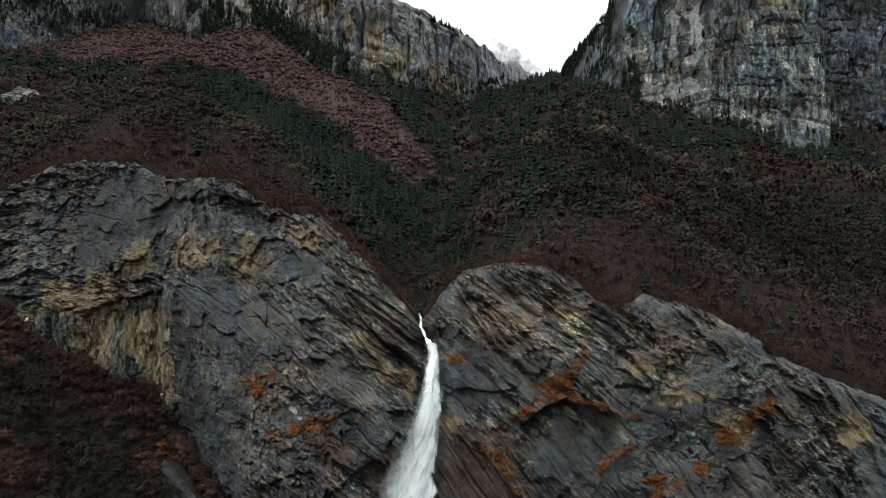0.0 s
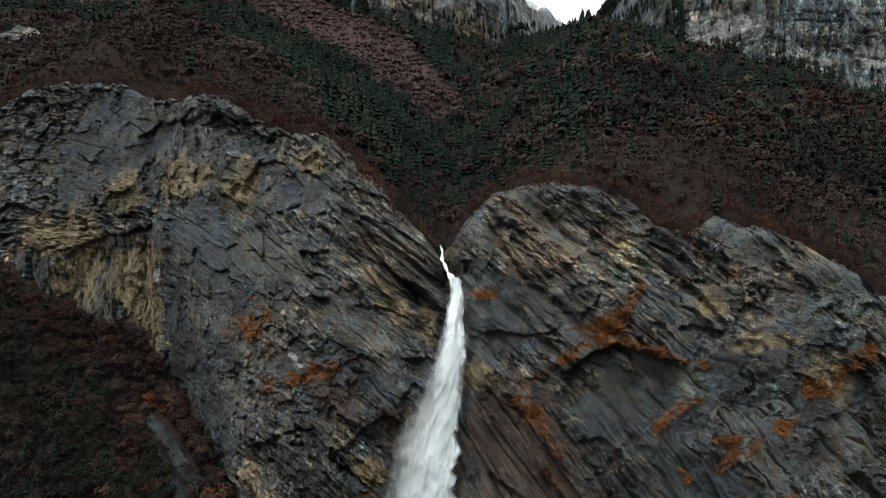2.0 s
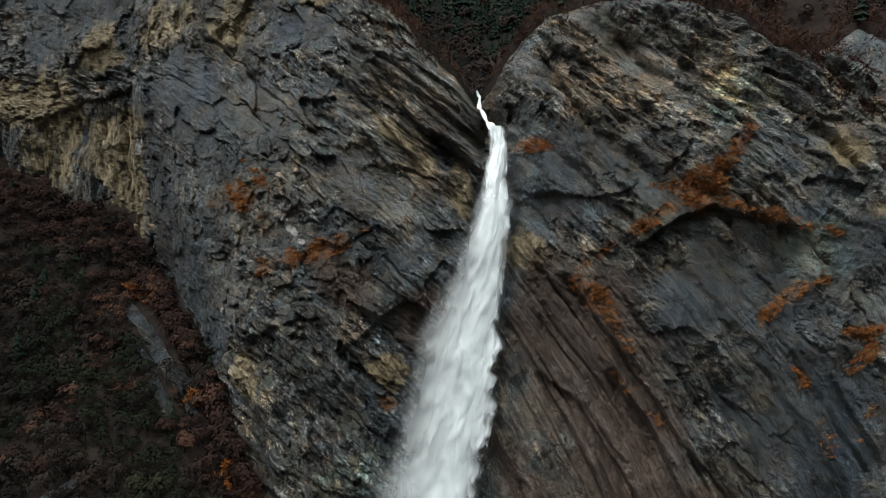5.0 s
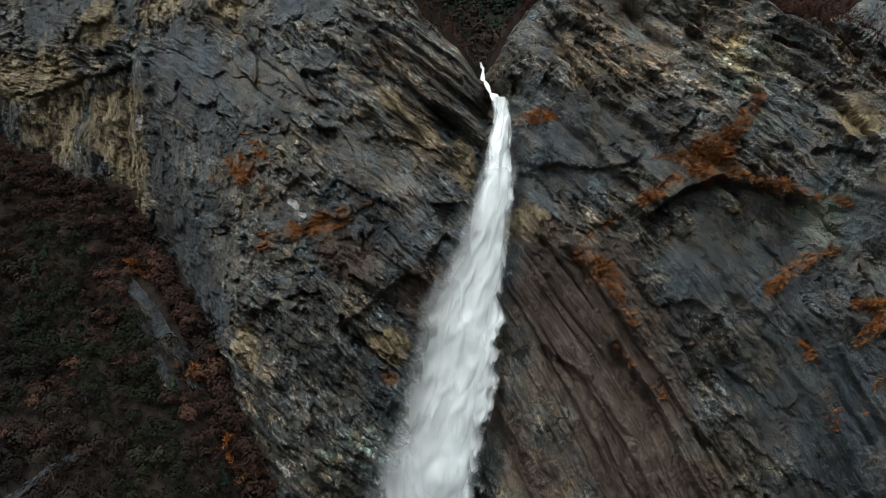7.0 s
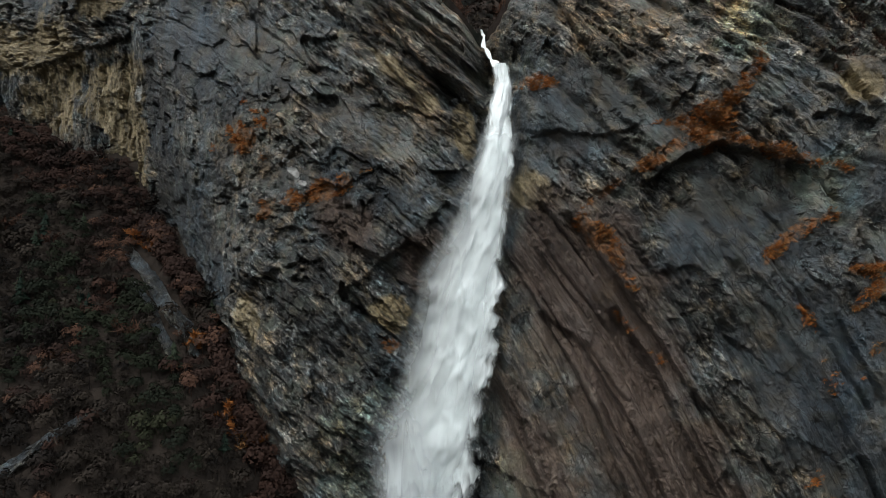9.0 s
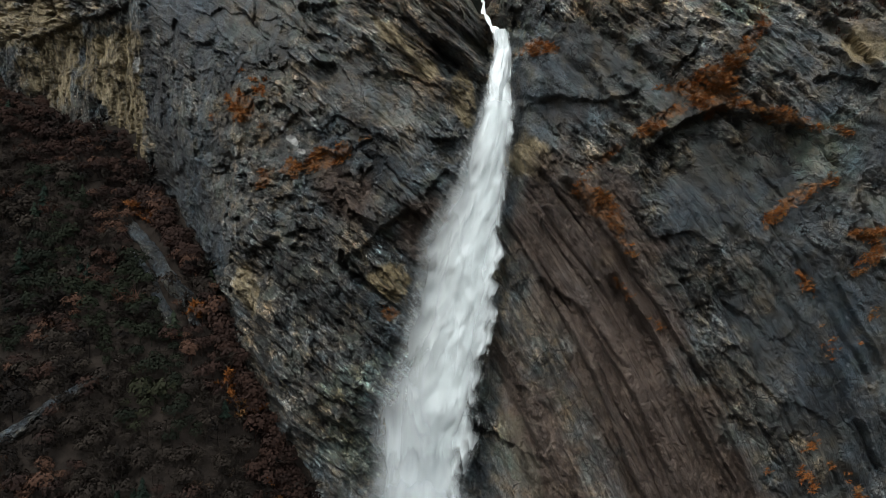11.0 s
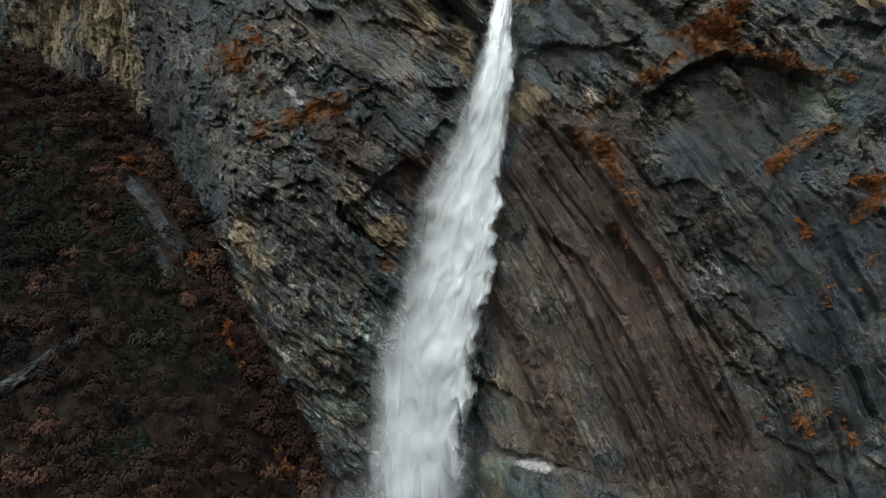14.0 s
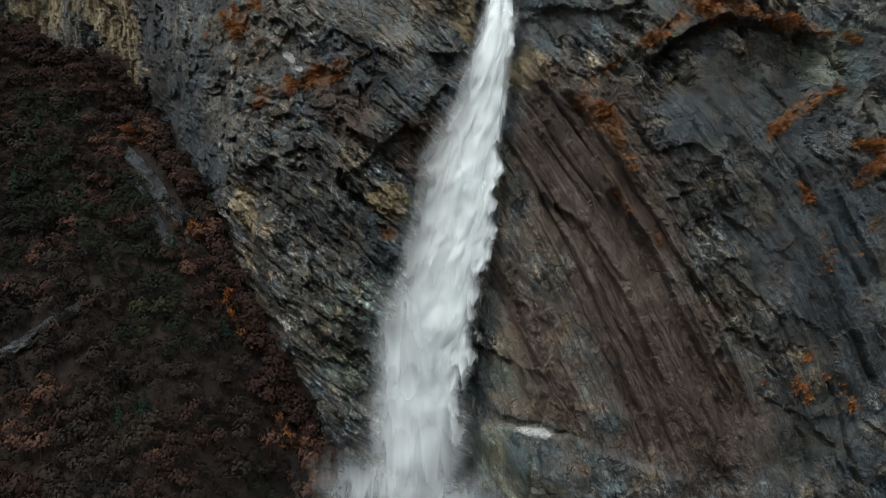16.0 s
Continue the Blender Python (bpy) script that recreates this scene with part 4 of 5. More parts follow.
def scatter(name, shapes, spots, mat, label, category, seed):
    """One mesh of many plants: spots are rows of x, y, z, size."""
    rng = np.random.default_rng(seed)
    V, T, A, base = [], [], [], 0
    pick = rng.integers(0, len(shapes), len(spots))
    turn = rng.uniform(0, 2 * math.pi, len(spots))
    tone = np.clip(0.5 + 0.42 * fractal(spots[:, 0] / 45, spots[:, 1] / 45, 3, seed + 400) + rng.uniform(-0.2, 0.2, len(spots)), 0.12, 0.99)
    for k, (v, t) in enumerate(shapes):
        v, t = np.asarray(v, float), np.asarray(t)
        idx = np.nonzero(pick == k)[0]
        if not len(idx):
            continue
        c, s = np.cos(turn[idx])[:, None], np.sin(turn[idx])[:, None]
        size = spots[idx, 3][:, None]
        x = (v[:, 0] * c - v[:, 1] * s) * size + spots[idx, 0][:, None]
        y = (v[:, 0] * s + v[:, 1] * c) * size + spots[idx, 1][:, None]
        z = v[:, 2] * size + spots[idx, 2][:, None]
        V.append(np.stack([x, y, z], -1).reshape(-1, 3))
        T.append((t[None] + (np.arange(len(idx)) * len(v))[:, None, None] + base).reshape(-1, 3))
        A.append(np.repeat(tone[idx], len(v)))
        base += len(idx) * len(v)
    me = mesh_of(name, np.concatenate(V), np.concatenate(T), mat, dict(tone=np.concatenate(A)))
    return tagged(new(name, me), label, category, kind="stuff")


def tree_thing(name, shape, bark, leaf, label, category, group):
    """A tree as a thing of its own, at the origin, with trunk and crown."""
    (tv, tf), (cv, cf) = shape
    top = tagged(new(name), label, category, group)
    part("trunk", mesh_of("trunk", tv, tf, bark), top)
    part("crown", mesh_of("crown", cv, cf, leaf), top)
    return top


def plant_out(kinds, spots, seed):
    """Sets the things of that kind out on their spots, the first of each being the model itself."""
    rng = np.random.default_rng(seed)
    used = set()
    for x, y, z, size in spots:
        k = int(rng.integers(0, len(kinds)))
        m = Matrix.Translation((x, y, z)) @ Matrix.Rotation(rng.uniform(0, 6.28), 4, "Z") @ Matrix.Scale(size, 4)
        if k in used:
            c = copy_thing(kinds[k], pose(0, 0, 0))
            c.matrix_basis = m
        else:
            used.add(k)
            kinds[k].matrix_basis = m


def wood_spots():
    """Every tree of the uplands: place, size and how green, how russet its stand is."""
    rng = np.random.default_rng(7)
    rows = []
    for v0, v1, step in ((2, 140, 5.2), (140, 330, 5.6), (330, 820, 8.0), (820, 1330, 12.0)):
        v, x = np.arange(v0, v1, step), np.arange(-900, 900, step)
        X, V = np.meshgrid(x, v)
        X = X + rng.uniform(-0.45, 0.45, X.shape) * step
        V = V + rng.uniform(-0.45, 0.45, X.shape) * step
        Y = face(X, rim_height(X)) + 6 + V
        keep = (np.abs(X) < 0.70 * Y + 40) & ((V < 820) | ((X > -60) & (X < 420)))
        rows.append(np.stack([X[keep], Y[keep], upland(X[keep], Y[keep]) - 0.2, V[keep]], -1))
    p = np.concatenate(rows)
    x, y = p[:, 0], p[:, 1]
    green = np.maximum(dark_wood(x, y), 0.3 * patch_mask(x, y, [(150, 580, 120, 120, 0), (380, 720, 160, 80, 0)], 0.7))
    green = np.maximum(green, 0.05)
    beech = beech_slope(x, y)
    green = green * (1 - 0.99 * beech)
    return p, green, beech


def build_woods():
    rng = np.random.default_rng(8)
    p, green, beech = wood_spots()
    gorge = (np.abs(p[:, 0] - stream_x(p[:, 1])) < 26) & (p[:, 1] < 480)
    fir = (rng.uniform(0, 1, len(p)) < green * 0.95) & ~gorge
    near = p[:, 3] < 90
    far = p[:, 3] > 330
    size = (0.5 + 1.1 * rng.uniform(0, 1, len(p)) ** 1.6) * (1 + 0.35 * fractal(p[:, 0] / 30, p[:, 1] / 30, 2, 36))
    spots = np.column_stack([p[:, :3], size])
    firs = [conifer_shape(s, 11.5, 16, 0.29) for s in (1, 2, 3)]
    far_firs = [conifer_shape(s, 13, 5, 0.32, 3, 5) for s in (4, 5)]
    bare = [bare_shape(s, 9.5, 6, 7, 0.36, 0.55) for s in (11, 12, 13)]
    full = [puff_shape(s, 9.5, 54, 0.9, 0.36) for s in (16, 17, 18, 19)]
    far_bare = [puff_shape(s, 10, 32, 1.35, 0.42) for s in (14, 15)]
    thin = rng.uniform(0, 1, len(p)) < 0.16
    far = far & ~thin
    both = lambda shape: (np.concatenate([np.array(shape[0][0]), shape[1][0]]), np.concatenate([np.array(shape[0][1]), shape[1][1] + len(shape[0][0])]))
    scatter("spruce_wood", [both(s) for s in firs], spots[fir & (p[:, 3] <= 330) & ~near], NEEDLES, "dense dark green spruce wood on the mountainside", "forest", 21)
    scatter("distant_spruce_wood", [both(s) for s in far_firs], spots[fir & far], NEEDLES, "far dark green spruce wood below the rock faces", "forest", 22)
    russet = beech > 0.4
    pale = patch_mask(p[:, 0], p[:, 1], [(168, 676, 34, 13, 15), (200, 770, 26, 12, -20), (284, 800, 24, 12, 0)], 0.5) > 0.5
    rusty = patch_mask(p[:, 0], p[:, 1], [(390, 850, 80, 12, 70), (142, 468, 16, 6, -30), (406, 800, 14, 30, 0), (-330, 800, 60, 14, -45)], 0.4) > 0.4
    fir = fir & ~pale & ~rusty
    scatter("pale_wood", [both(s) for s in full], spots[~near & pale], TAN, "pale tan leafless trees in a clearing", "forest", 28)
    scatter("rusty_wood", [both(s) for s in full], spots[~near & rusty], RUSSET, "rusty brown leafless trees on the slope", "forest", 29)
    russet = russet | pale | rusty
    dark_bare = (p[:, 0] > 60) & (p[:, 1] < 720) & (fractal(p[:, 0] / 50, p[:, 1] / 50, 2, 38) + 0.006 * (p[:, 0] - 150) > -0.1)
    scatter("damp_wood", [both(s) for s in full], spots[~fir & (p[:, 3] <= 330) & ~near & ~russet & dark_bare], SPUR_TWIGS, "dark leafless wood above the cliff", "forest", 20)
    scatter("bare_wood", [both(s) for s in full], spots[~fir & (p[:, 3] <= 330) & ~near & ~russet & ~dark_bare], TWIGS, "leafless brown broadleaf wood in winter", "forest", 23)
    scatter("distant_bare_wood", [both(s) for s in far_bare], spots[~fir & far & ~russet], TWIGS, "far leafless brown broadleaf wood", "forest", 24)
    scatter("russet_beech_wood", [both(puff_shape(s, 6.5, 36, 1.2, 0.5)) for s in (94, 95, 96)], spots[~fir & (beech > 0.4)] * (1, 1, 1, 0.9), BEECH, "reddish brown leafless beech wood on the slope", "forest", 25)
    # the trees nearest to the edge, each a thing of its own
    order = np.argsort(p[:, 3] + 0.0 * p[:, 0])
    seen = [i for i in order if near[i]]
    f_ids, b_ids = [i for i in seen if fir[i]], [i for i in seen if not fir[i]]
    kinds = [tree_thing("spruce_tree", s, BARK, NEEDLES, "dark green spruce standing above the cliff edge", "tree", "spruces above the cliff") for s in firs[:2]]
    plant_out(kinds, spots[f_ids[:90]], 31)
    b_ids.sort(key=lambda i: p[i, 3] + 0.4 * max(0, abs(p[i, 0]) - 250))
    kinds = [tree_thing("bare_tree", s, BARK, TWIGS, "leafless brown tree standing above the cliff edge", "tree", "bare trees above the cliff") for s in bare]
    plant_out(kinds, spots[b_ids[:180]] * (1, 1, 1, 0.7), 32)
    rest = [i for i in f_ids[90:]]
    if rest:
        scatter("spruce_stand", [both(s) for s in firs], spots[rest], NEEDLES, "dark green spruces near the cliff edge", "forest", 26)
    scatter("bare_stand", [both(s) for s in full], spots[b_ids[180:]] * (1, 1, 1, 0.75), TWIGS, "leafless brown trees near the cliff edge", "forest", 27)


def build_rim_scrub():
    rng = np.random.default_rng(41)
    x = np.concatenate([rng.uniform(-400, 280, 2200), rng.uniform(-180, -30, 650), rng.uniform(5, 150, 350)])
    v = rng.exponential(9, len(x)) - 9 * (0.5 + 0.8 * fractal(x / 18, x * 0, 3, 43)) - np.where(np.arange(len(x)) < 2200, 0, rng.uniform(2, 16, len(x)))
    low = np.minimum(v, 0)
    y = np.where(v < 0, cliff_y(x, rim_height(x) + 1.3 * low) + 2.0 + 4.0 * np.exp(low / 4), face(x, rim_height(x)) + 6 + v)
    z = np.where(v < 0, rim_height(x) + 1.3 * low, upland(x, y)) - 0.3
    keep = np.abs(x + 14) > 6
    spots = np.column_stack([x, y, z, rng.uniform(0.6, 1.35, len(x))])[keep]
    # a scrubby gully beside the dome, and bushes rooted in the broken rock
    q = rng.uniform(0, 1, 300)
    gx = np.concatenate([86 + 36 * q + rng.normal(size=300) * (2.5 + 5 * (1 - q)), rng.uniform(-335, -255, 110), rng.uniform(120, 200, 70)])
    gz = np.concatenate([197 - 33 * q + rng.normal(size=300) * 3, rng.uniform(225, 305, 110), rng.uniform(120, 190, 70)])
    gz = np.minimum(gz, rim_height(gx) - 2)
    spots = np.concatenate([spots, np.column_stack([gx, cliff_y(gx, gz) + 0.6, gz - 0.5, rng.uniform(0.4, 0.9, len(gx))])])
    shapes = [bare_shape(s, 4.5, 6, 6, 0.18, 0.5, 0.05) for s in (51, 52, 53)]
    both = [(np.concatenate([np.array(a), c]), np.concatenate([np.array(b), d + len(a)])) for (a, b), (c, d) in shapes]
    scatter("rim_scrub", both, spots, RUSSET, "reddish brown leafless scrub along the cliff edge", "shrubs", 42)


# bare ribs of rock on the spur: both ends and half the width
CRAGS = [(-177, 452, -155, 434, 2.2), (-157, 434, -133, 416, 2.4), (-150, 421, -136, 408, 1.6), (-168, 438, -150, 423, 1.2), (-185, 370, -171, 378, 2.0), (-173, 378, -157, 389, 1.6), (-143, 425, -128, 411, 1.3)]


def build_spur():
    rng = np.random.default_rng(61)
    gx, gy = np.meshgrid(np.arange(-340, -46, 3.5), np.arange(315, 520, 3.5))
    x = (gx + rng.uniform(-2.2, 2.2, gx.shape)).ravel()
    y = (gy + rng.uniform(-2.2, 2.2, gy.shape)).ravel()
    fx = rng.uniform(-190, -62, 420)
    x = np.concatenate([x, fx])
    y = np.concatenate([y, face(fx, 40 + 0 * fx) - rng.uniform(2.5, 9, len(fx))])
    mixed = rng.permutation(len(x))
    x, y = x[mixed], y[mixed]
    keep = (y < face(x, talus(x, y)) - 2) & (talus(x, y) > -45)
    for x0, y0, x1, y1, wide in CRAGS:
        q = np.clip(((x - x0) * (x1 - x0) + (y - y0) * (y1 - y0)) / ((x1 - x0) ** 2 + (y1 - y0) ** 2), 0, 1)
        dx, dy = x - x0 - q * (x1 - x0), y - y0 - q * (y1 - y0)
        keep &= ~((np.hypot(dx, dy) < 0.8 + wide) | ((np.abs(dx) < 1.5) & (dy < 0) & (dy > -5)))
    x, y = x[keep], y[keep]
    spots = np.column_stack([x, y, talus(x, y) - 0.3, 0.85 + 1.2 * rng.uniform(0, 1, len(x)) ** 2])
    bush = [puff_shape(s, 6.0, 125, 0.36, 0.46) for s in (71, 72, 73)]
    tree = [bare_shape(s, 8, 11, 17, 0.24, 0.46, 0.15) for s in (74, 75, 76)]
    fir = [conifer_shape(s, 7, 50, 0.36) for s in (77, 78)]
    both = lambda q: (np.concatenate([np.array(q[0][0]), q[1][0]]), np.concatenate([np.array(q[0][1]), q[1][1] + len(q[0][0])]))
    tone = fractal(x / 22, y / 22, 3, 63)
    first = np.arange(len(spots)) < 200
    evergreen = ~first & (fractal(x / 17, y / 17, 3, 67) > 0.62) & (x < -90)
    gap = face(x, talus(x, y)) - y
    ivy = (fractal(x / 26, y / 26, 3, 62) > 0.16) & (gap > 26) & ~first & ~evergreen
    red = ((tone > 0.16) | (gap < 24)) & ~first & ~evergreen & ~ivy
    rest = ~red & ~first & ~evergreen & ~ivy
    more = np.nonzero(evergreen)[0][70:]
    evergreen[more] = False
    rest[more] = True
    scatter("spur_scrub_russet", [both(q) for q in bush], spots[red], SPUR_RUSSET, "reddish brown leafless bushes on the spur", "shrubs", 64)
    scatter("spur_scrub", [both(q) for q in bush + [bare_shape(79, 7, 8, 12, 0.16, 0.46, 0.15)]], spots[rest], SPUR_TWIGS, "dark brown leafless bushes on the spur", "shrubs", 65)
    scatter("spur_ivy_scrub", [both(q) for q in bush], spots[ivy], IVY, "dark green ivy-clad thicket on the spur", "shrubs", 60)
    kinds = [tree_thing("evergreen_shrub", q, BARK, NEEDLES, "small dark green evergreen on the wooded spur", "shrub", "evergreens on the spur") for q in fir]
    plant_out(kinds, spots[evergreen][:70] * (1, 1, 1, 0.9), 68)
    kinds = [tree_thing("spur_tree", q, DARK_BARK, m, "leafless " + w + " tree on the wooded spur", "tree", "bare trees on the spur")
             for q, m, w in zip(tree, (SPUR_TWIGS, SPUR_RUSSET, SPUR_TWIGS), ("dark brown", "reddish brown", "grey brown"))]
    plant_out(kinds, spots[first], 66)
    # withered orange bushes along the foot of the rock
    ox = np.array([-178, -172, -181, -168, -106, -103, -109, -100, -98, -66, -70, -62, -64, -58, -74, -128, -84, -80, -78, -88, -76, -72])
    oy = face(ox, ox * 0 + 60) - rng.uniform(6, 16, len(ox))
    kinds = [tree_thing("orange_bush", q, BARK, ORANGE, "small bush with withered orange leaves at the cliff foot", "shrub", "orange bushes at the cliff foot")
             for q in [bare_shape(s, 5.5, 12, 24, 0.2, 0.5, 0.05) for s in (91, 92)]]
    plant_out(kinds, np.column_stack([ox, oy, talus(ox, oy) - 0.2, rng.uniform(1.0, 1.8, len(ox))]), 69)


def build_ledge_grass():
    rng = np.random.default_rng(81)
    x, z = rng.uniform(-140, 190, 72000), rng.uniform(0, 180, 72000)
    m = patch_mask(x, z, SCRUB + SCRUB_LOW, 0.8) * np.clip(0.45 + 1.5 * fractal(x / 4, z / 4, 3, 83), 0, 1.2)
    keep = rng.uniform(0, 1, len(x)) < m * 1.5
    x, z = x[keep], z[keep]
    spots = np.column_stack([x, cliff_y(x, z) - 0.35, z, rng.uniform(0.5, 1.2, len(x))])
    v = [tuft_shape(s, 14, 1.5) for s in (84, 85, 86)]
    me_spots = spots
    ob = scatter_upright("ledge_grass", v, me_spots)
    return ob


def scatter_upright(name, shapes, spots):
    """Tufts keep their backs to the rock."""
    rng = np.random.default_rng(87)
    V, T, A, base = [], [], [], 0
    pick = rng.integers(0, len(shapes), len(spots))
    for k, (v, t) in enumerate(shapes):
        s = spots[pick == k]
        P = v[None] * s[:, None, 3:4] + s[:, None, :3]
        V.append(P.reshape(-1, 3))
        T.append((t[None] + (np.arange(len(s)) * len(v))[:, None, None] + base).reshape(-1, 3))
        A.append(np.repeat(rng.uniform(0, 1, len(s)), len(v)))
        base += len(s) * len(v)
    me = mesh_of(name, np.concatenate(V), np.concatenate(T), DRY_GRASS, dict(tone=np.concatenate(A)))
    return tagged(new(name, me), "rusty orange dry grass tufts on the cliff ledges", "grass", kind="stuff")


def build_face_trees():
    rng = np.random.default_rng(101)
    x = np.concatenate([rng.uniform(258, 306, 1700), rng.uniform(300, 640, 120), rng.uniform(-430, -60, 1300), rng.uniform(-60, 130, 170)])
    east = x > 240
    plan = np.where(east, np.interp(x, *EAST), np.interp(x, *WEST))
    top = np.where(east, np.interp(x, *EAST_TOP), np.interp(x, *WEST_TOP))
    low = upland(x, plan)
    q = rng.uniform(0, 1, len(x))
    z = low + (top - low) * q ** np.where(x > 300, 4.0, 1.0)
    # a wooded ledge climbs across the western face
    ledge = np.interp(x, [-430, -350, -270, -195, -123, -60], [815, 762, 700, 622, 572, 540])
    z = np.where(~east & (x < -60), ledge + 15 * rng.normal(size=len(x)) - 6, z)
    z = np.where(~east & (x > -60), np.where(q < 0.6, top - 22, low + 30 * q), z)
    keep = ~east | (fractal(x / 16, z / 30, 3, 103) > -0.5)
    # two more wooded steps, at the western end
    wx = np.concatenate([rng.uniform(-480, -285, 520), rng.uniform(-770, -620, 420)])
    wz = np.interp(wx, [-770, -677, -635, -473, -414, -294], [745, 772, 790, 806, 742, 665]) + np.where(wx < -600, 22, 10) * rng.normal(size=len(wx)) - 4
    spots = np.column_stack([x, plan - 8 + np.where(~east & (x > -60) & (q < 0.6), 24, 0), z - 4, rng.uniform(0.5, 0.95, len(x))])[keep]
    spots = np.concatenate([spots, np.column_stack([wx, np.interp(wx, *WEST) - 8, wz, rng.uniform(0.5, 0.95, len(wx))])])
    shapes = [conifer_shape(s, 16, 9, 0.27) for s in (104, 105)]
    both = [(np.concatenate([np.array(a), c]), np.concatenate([np.array(b), d + len(a)])) for (a, b), (c, d) in shapes]
    scatter("face_spruces", both, spots, NEEDLES, "small dark spruces clinging to the tall rock faces", "trees", 106)


build_woods()
build_face_trees()
build_rim_scrub()
def build_outcrops():
    """Slabs of bare rock that break through the scrub of the spur."""
    for x0, y0, x1, y1, wide in CRAGS:
        ends = [Vector((x, y, float(talus(np.array(float(x)), np.array(float(y)))))) for x, y in ((x0, y0), (x1, y1))]
        way = ends[1] - ends[0]
        x, y, long = x0, y0, 0.62 * way.length
        bm = bmesh.new()
        bmesh.ops.create_icosphere(bm, subdivisions=4, radius=1)
        for v in bm.verts:
            q = Vector((v.co.x * long * 0.35, v.co.y * 2.5, v.co.z * 2.5)) + Vector((x, y, 0))
            k = 1 + 0.55 * noise.noise(q) + 0.35 * noise.noise(q * 3.1)
            v.co = Vector((max(-0.8, min(0.8, v.co.x)) * k * long, max(-0.75, min(0.75, v.co.y)) * k * wide * 1.5, max(-0.7, min(0.7, v.co.z + 0.5 * noise.noise(Vector((v.co.x * long * 0.6, v.co.y * 5, x))))) * k * 2.4))
        me = bpy.data.meshes.new("rock_outcrop")
        bm.to_mesh(me)
        bm.free()
        co = np.array([v.co for v in me.vertices])
        for key, val in (("bed", co[:, 2] * 2 + 0.2 * co[:, 0]), ("strike", co[:, 0]), ("rough", 0.95 * np.ones(len(co))), ("block", 0.6 * np.sin(co[:, 0] * 3)), ("ochre", 0.1 * np.ones(len(co))), ("slate_shade", np.ones(len(co))), ("streak", 0.5 * np.ones(len(co)))):
            me.attributes.new(key, "FLOAT", "POINT").data.foreach_set("value", val.astype(np.float32))
        me.materials.append(ROCK)
        ob = new("rock_outcrop", me)
        along = way.normalized()
        up = Vector((0, -0.7, 0.7))
        up = (up - along * up.dot(along)).normalized()
        side = up.cross(along)
        turn = Matrix((along, side, up)).transposed().to_4x4()
        ob.matrix_basis = Matrix.Translation((ends[0] + ends[1]) / 2 + 0.9 * up) @ turn
        tagged(ob, "pale grey rock slab breaking through the spur's scrub", "rock", "outcrops on the spur")


def build_upland_outcrop():
    """A low crag of pale rock in the wood above the western end of the cliff."""
    x = np.linspace(-40, 40, 90)
    X, W = np.meshgrid(x, np.linspace(0, 1, 40))
    top = 26 * (1 - (X / 42) ** 2) + 3 * fractal(X / 9, X * 0, 3, 131)
    Z = -8 + (top + 8) * W
    s = Z + 0.2 * X
    big, k = plates(s / 4, X / 9, 133, 0.9)
    Y = -2.5 * ledges(s, X, 6, 135, 20) - 2.0 * big + 10 * W ** 3 + 0.004 * X ** 2
    zero = 0 * X
    me = mesh_of("rock_outcrop", np.stack([X, Y, Z], -1).reshape(-1, 3), grid_quads(*X.shape), ROCK, dict(bed=s, strike=X, block=k, rough=0.9 + zero, ochre=0.1 + zero, warm=0.5 + zero))
    ob = new("rock_outcrop", me)
    y = 845
    ob.matrix_basis = Matrix.Translation((-536, y, float(upland(np.array(-536.0), np.array(float(y)))) - 2)) @ Matrix.Rotation(radians(18), 4, "Z")
    tagged(ob, "low pale grey crag in the mountainside wood", "rock")


def build_fallen_logs():
    for x, z, dx, dz, long in ((-83, -3, 5.0, -5.6, 7.5), (-74, -12, 9.0, -14.5, 16), (-54.5, -15, 0.8, -4.6, 4.7)):
        ends = [Vector((a, float(cliff_y(np.array([float(a)]), np.array([float(c)]))[0]) - 2.2, c)) for a, c in ((x, z), (x + dx, z + dz))]
        v, f = stem([(0, 0, 0), (0.1, 0.05, 0.55), (0, 0, 1)], [0.05, 0.042, 0.02] if long < 10 else [0.024, 0.02, 0.01], 6)
        me = mesh_of("fallen_log", np.array(v) * long, f, PALE_WOOD)
        ob = new("fallen_log", me)
        ob.matrix_basis = Matrix.Translation(ends[0]) @ (ends[1] - ends[0]).to_track_quat("Z", "Y").to_matrix().to_4x4()
        tagged(ob, "bleached fallen trunk lying against wet rock at the foot", "log", "fallen trunks at the foot")


def build_light_bushes():
    shapes = [bare_shape(s, 6, 12, 22, 0.13, 0.5, 0.08) for s in (121, 122)]
    kinds = [tree_thing("tan_bush", q, BARK, TAN, "pale tan leafless bush standing out on the dark spur", "shrub", "pale bushes on the spur") for q in shapes]
    xs = np.array([-115.7, -113.5, -108.8, -105, -120, -96, -128, -101])
    ys = np.array([339.6, 341, 370.3, 372, 352, 368, 384, 381])
    plant_out(kinds, np.column_stack([xs, ys, talus(xs, ys) - 0.3, np.array([0.9, 0.7, 0.8, 0.7, 0.5, 0.6, 0.5, 0.6])]), 123)


build_spur()
build_outcrops()
build_upland_outcrop()
build_fallen_logs()
build_light_bushes()
build_ledge_grass()


# ---- the waterfall ----
FALL_X = ([-40, 0, 31, 55, 86, 116, 146, 165, 173], [-29.5, -28, -24.5, -20.3, -15, -10, -6.6, -5.6, -6.6])
FALL_HALF = ([-40, 0, 31, 60, 90, 116, 146, 165, 173], [11, 10.5, 11, 10.5, 9, 7.2, 5.7, 5.0, 3.8])


def fall_y(z):
    return 385 + 7 * ease(120, 172, z) ** 2


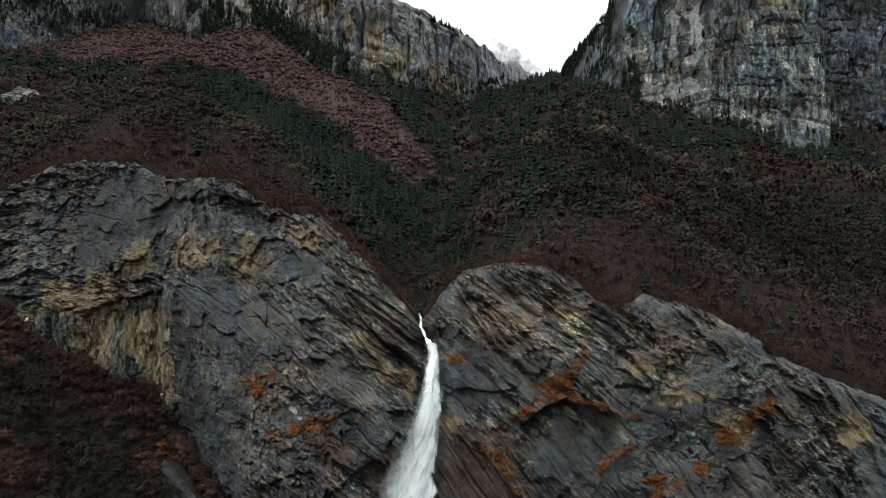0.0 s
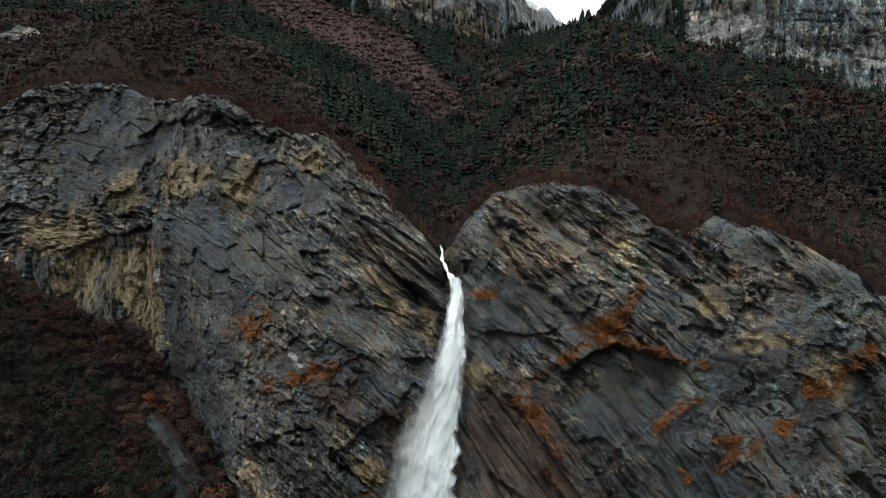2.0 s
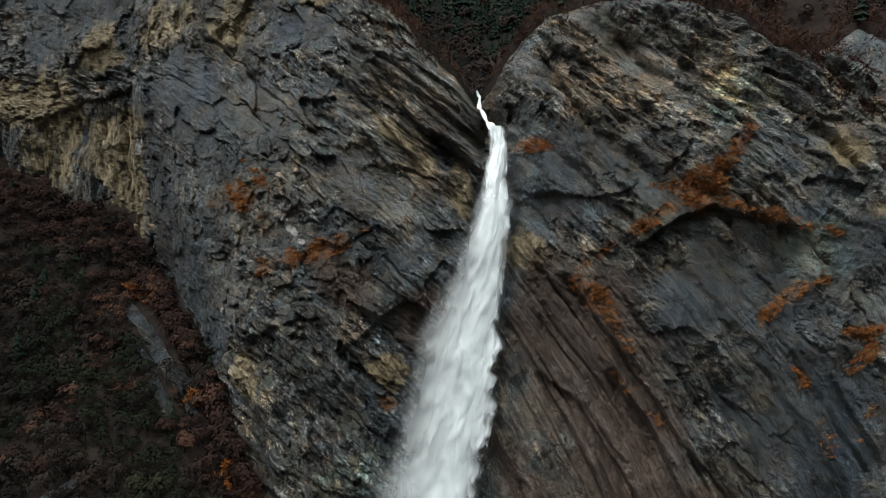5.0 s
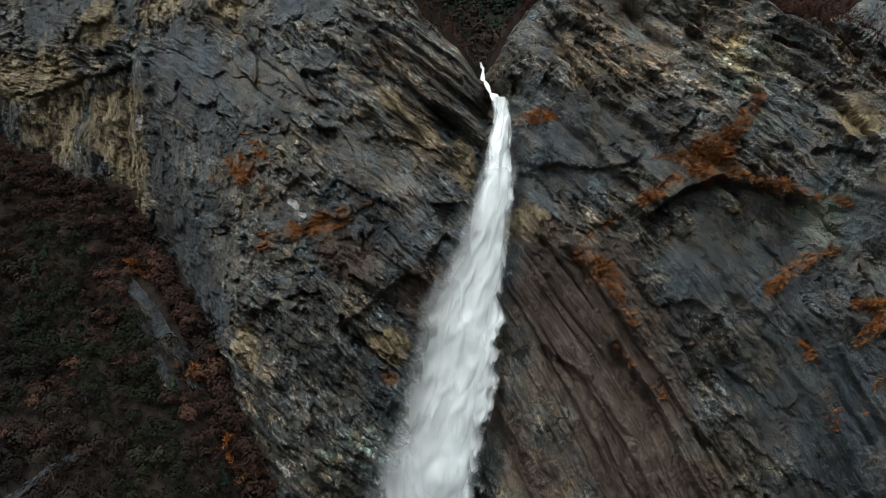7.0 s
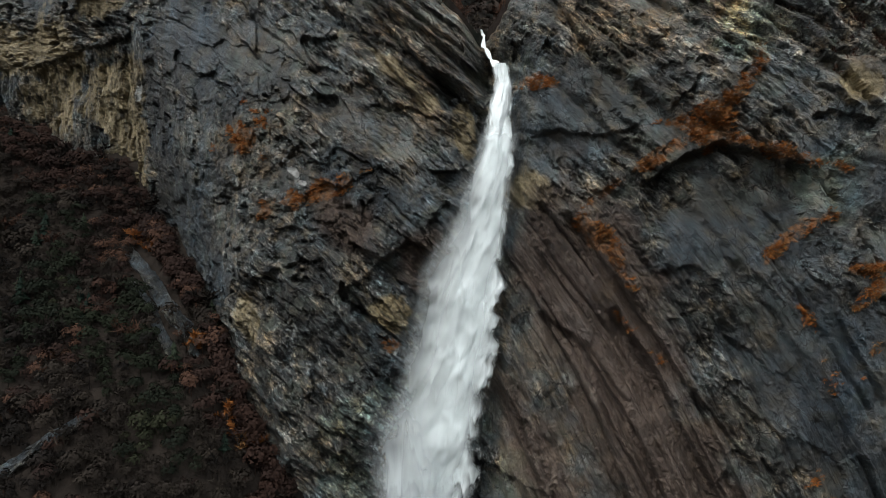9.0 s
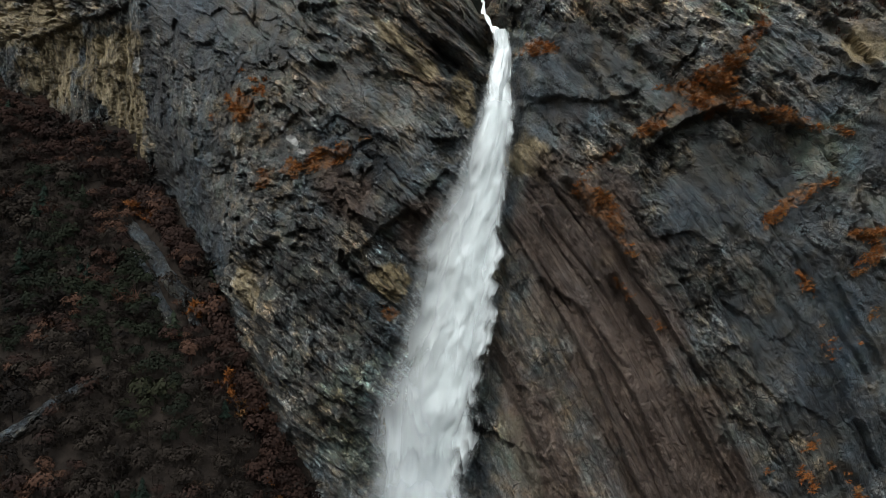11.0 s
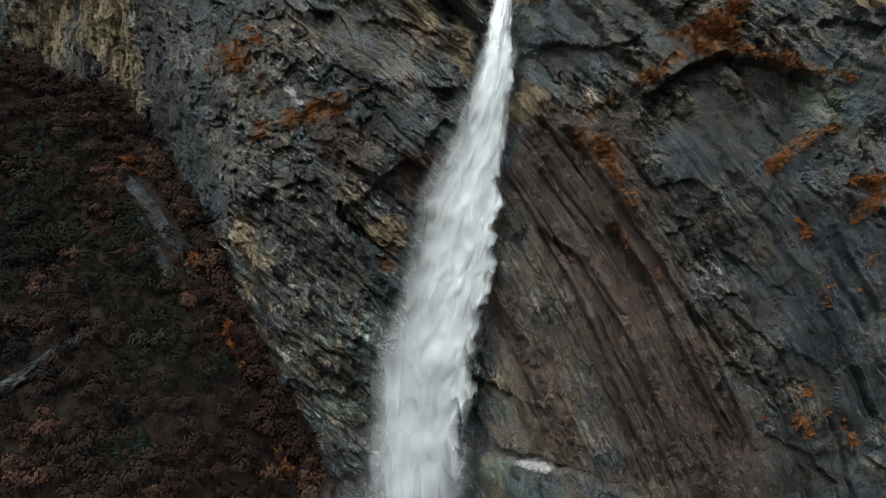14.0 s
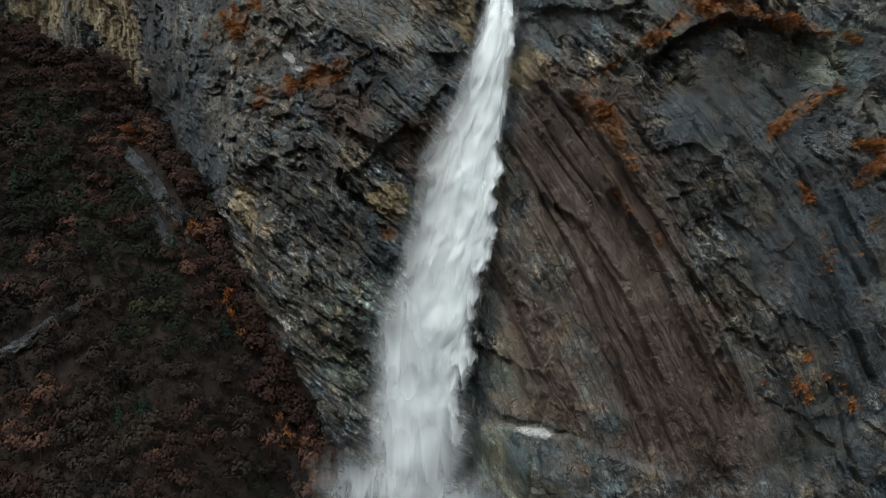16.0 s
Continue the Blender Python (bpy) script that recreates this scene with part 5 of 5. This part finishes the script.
def veil(name, mat, parent, dx, dy, wide, low, high, cols=44, rows=180, seed=0, bulge=3.0, label="", fade_low=10, fade_high=1.0, soft_left=0.0, soft_right=0.0, ragged=0.0, thin_low=0.6):
    """A curved sheet of falling water, thinning to its edges and towards its foot."""
    u, z = np.linspace(-1, 1, cols), np.linspace(low, high, rows)
    U, Z = np.meshgrid(u, z)
    half = np.interp(Z, *FALL_HALF) * wide * (1 + 0.10 * fractal(Z / 13, Z * 0, 3, seed + 2))
    across = U * half
    X = np.interp(Z, *FALL_X) + dx * ease(160, 90, Z) + across + 0.8 * fractal(U * 3, Z / 12, 3, seed)
    Y = fall_y(Z) + dy - bulge * (1 - U * U) + 0.9 * fractal(U * 3, Z / 9, 3, seed + 5)
    edge = ragged * fractal(Z / 16, Z * 0, 4, seed + 8, 0.6) * ease(165, 130, Z)
    body = np.minimum(ease(-1.0, soft_left, U), 1 - ease(soft_right, 1.0, U - edge))
    body = body * (thin_low + (1 - thin_low) * ease(0, 110, Z)) * ease(low, low + fade_low, Z) * (1 - ease(high - fade_high, high, Z))
    me = mesh_of(name, np.stack([X, Y, Z], -1).reshape(-1, 3), grid_quads(*X.shape), mat, dict(body=body, across=across + 31 * (seed % 7)), True)
    return part(name, me, parent, label)


def build_fall():
    top = tagged(new("waterfall"), "tall white waterfall plunging down the cliff into mist", "waterfall")
    veil("inner_sheet", INNER, top, -1, 1.6, 0.95, -30, 171, seed=403, soft_left=0.2, soft_right=0.35, ragged=0.3, fade_low=40)
    veil("water_sheet", WATER, top, 2.6, 0, 1.0, -34, 172, cols=60, rows=280, seed=401, soft_left=0.1, soft_right=0.25, ragged=0.4, fade_low=60, thin_low=0.45)
    veil("spray_veil", SPRAY, top, -3, -2.5, 1.35, -40, 160, seed=411, soft_right=0.3, fade_high=30, label="thin outer veil of spray", thin_low=0.9)
    veil("drifting_spray", SPRAY, top, -6, 1.8, 1.9, -40, 146, seed=421, fade_high=60, label="drifting spray beside the fall", thin_low=1.0)
    # the little cascade that feeds it, in steps
    U, Q = np.meshgrid(np.linspace(-1, 1, 9), np.linspace(0, 1, 60))
    X = -14.2 + 6.6 * Q ** 1.6 + 1.0 * np.sin(Q * 9) * (1 - Q) + U * (0.5 + 0.5 * np.sin(Q * 12) ** 2 + 0.9 * ease(0.72, 1, Q))
    Z = 189.5 - 18.5 * Q - 0.7 * np.sin(Q * 19)
    Y = 412 - 20 * Q - 0.6 * (1 - U * U)
    me = mesh_of("feeding_stream", np.stack([X, Y, Z], -1).reshape(-1, 3), grid_quads(*X.shape), WATER, dict(body=(1 - U ** 4) * (0.6 + 0.4 * Q), across=X), True)
    part("feeding_stream", me, top, "narrow white stream above the lip")
    # mist at the foot
    for i, (cx, cy, cz, a, b, thick) in enumerate([(-46, 362, -18, 36, 32, 0.5), (-30, 374, 0, 30, 40, 0.7), (-12, 372, -28, 30, 28, 0.9), (-36, 380, 30, 20, 46, 0.6)]):
        U, W = np.meshgrid(np.linspace(-1, 1, 30), np.linspace(-1, 1, 30))
        rr = np.sqrt(U * U + W * W)
        me = mesh_of("mist", np.stack([cx + a * U, cy - 6 * (1 - U * U) + 1.5 * fractal(U * 2, W * 2, 3, 441 + i), cz + b * W], -1).reshape(-1, 3),
                     grid_quads(30, 30), MIST, dict(body=thick * np.exp(-4.5 * rr ** 2) * (1 - ease(0.6, 1.0, rr)), across=a * U + 40 * i), True)
        part("mist", me, top, "soft white mist at the foot")


build_fall()
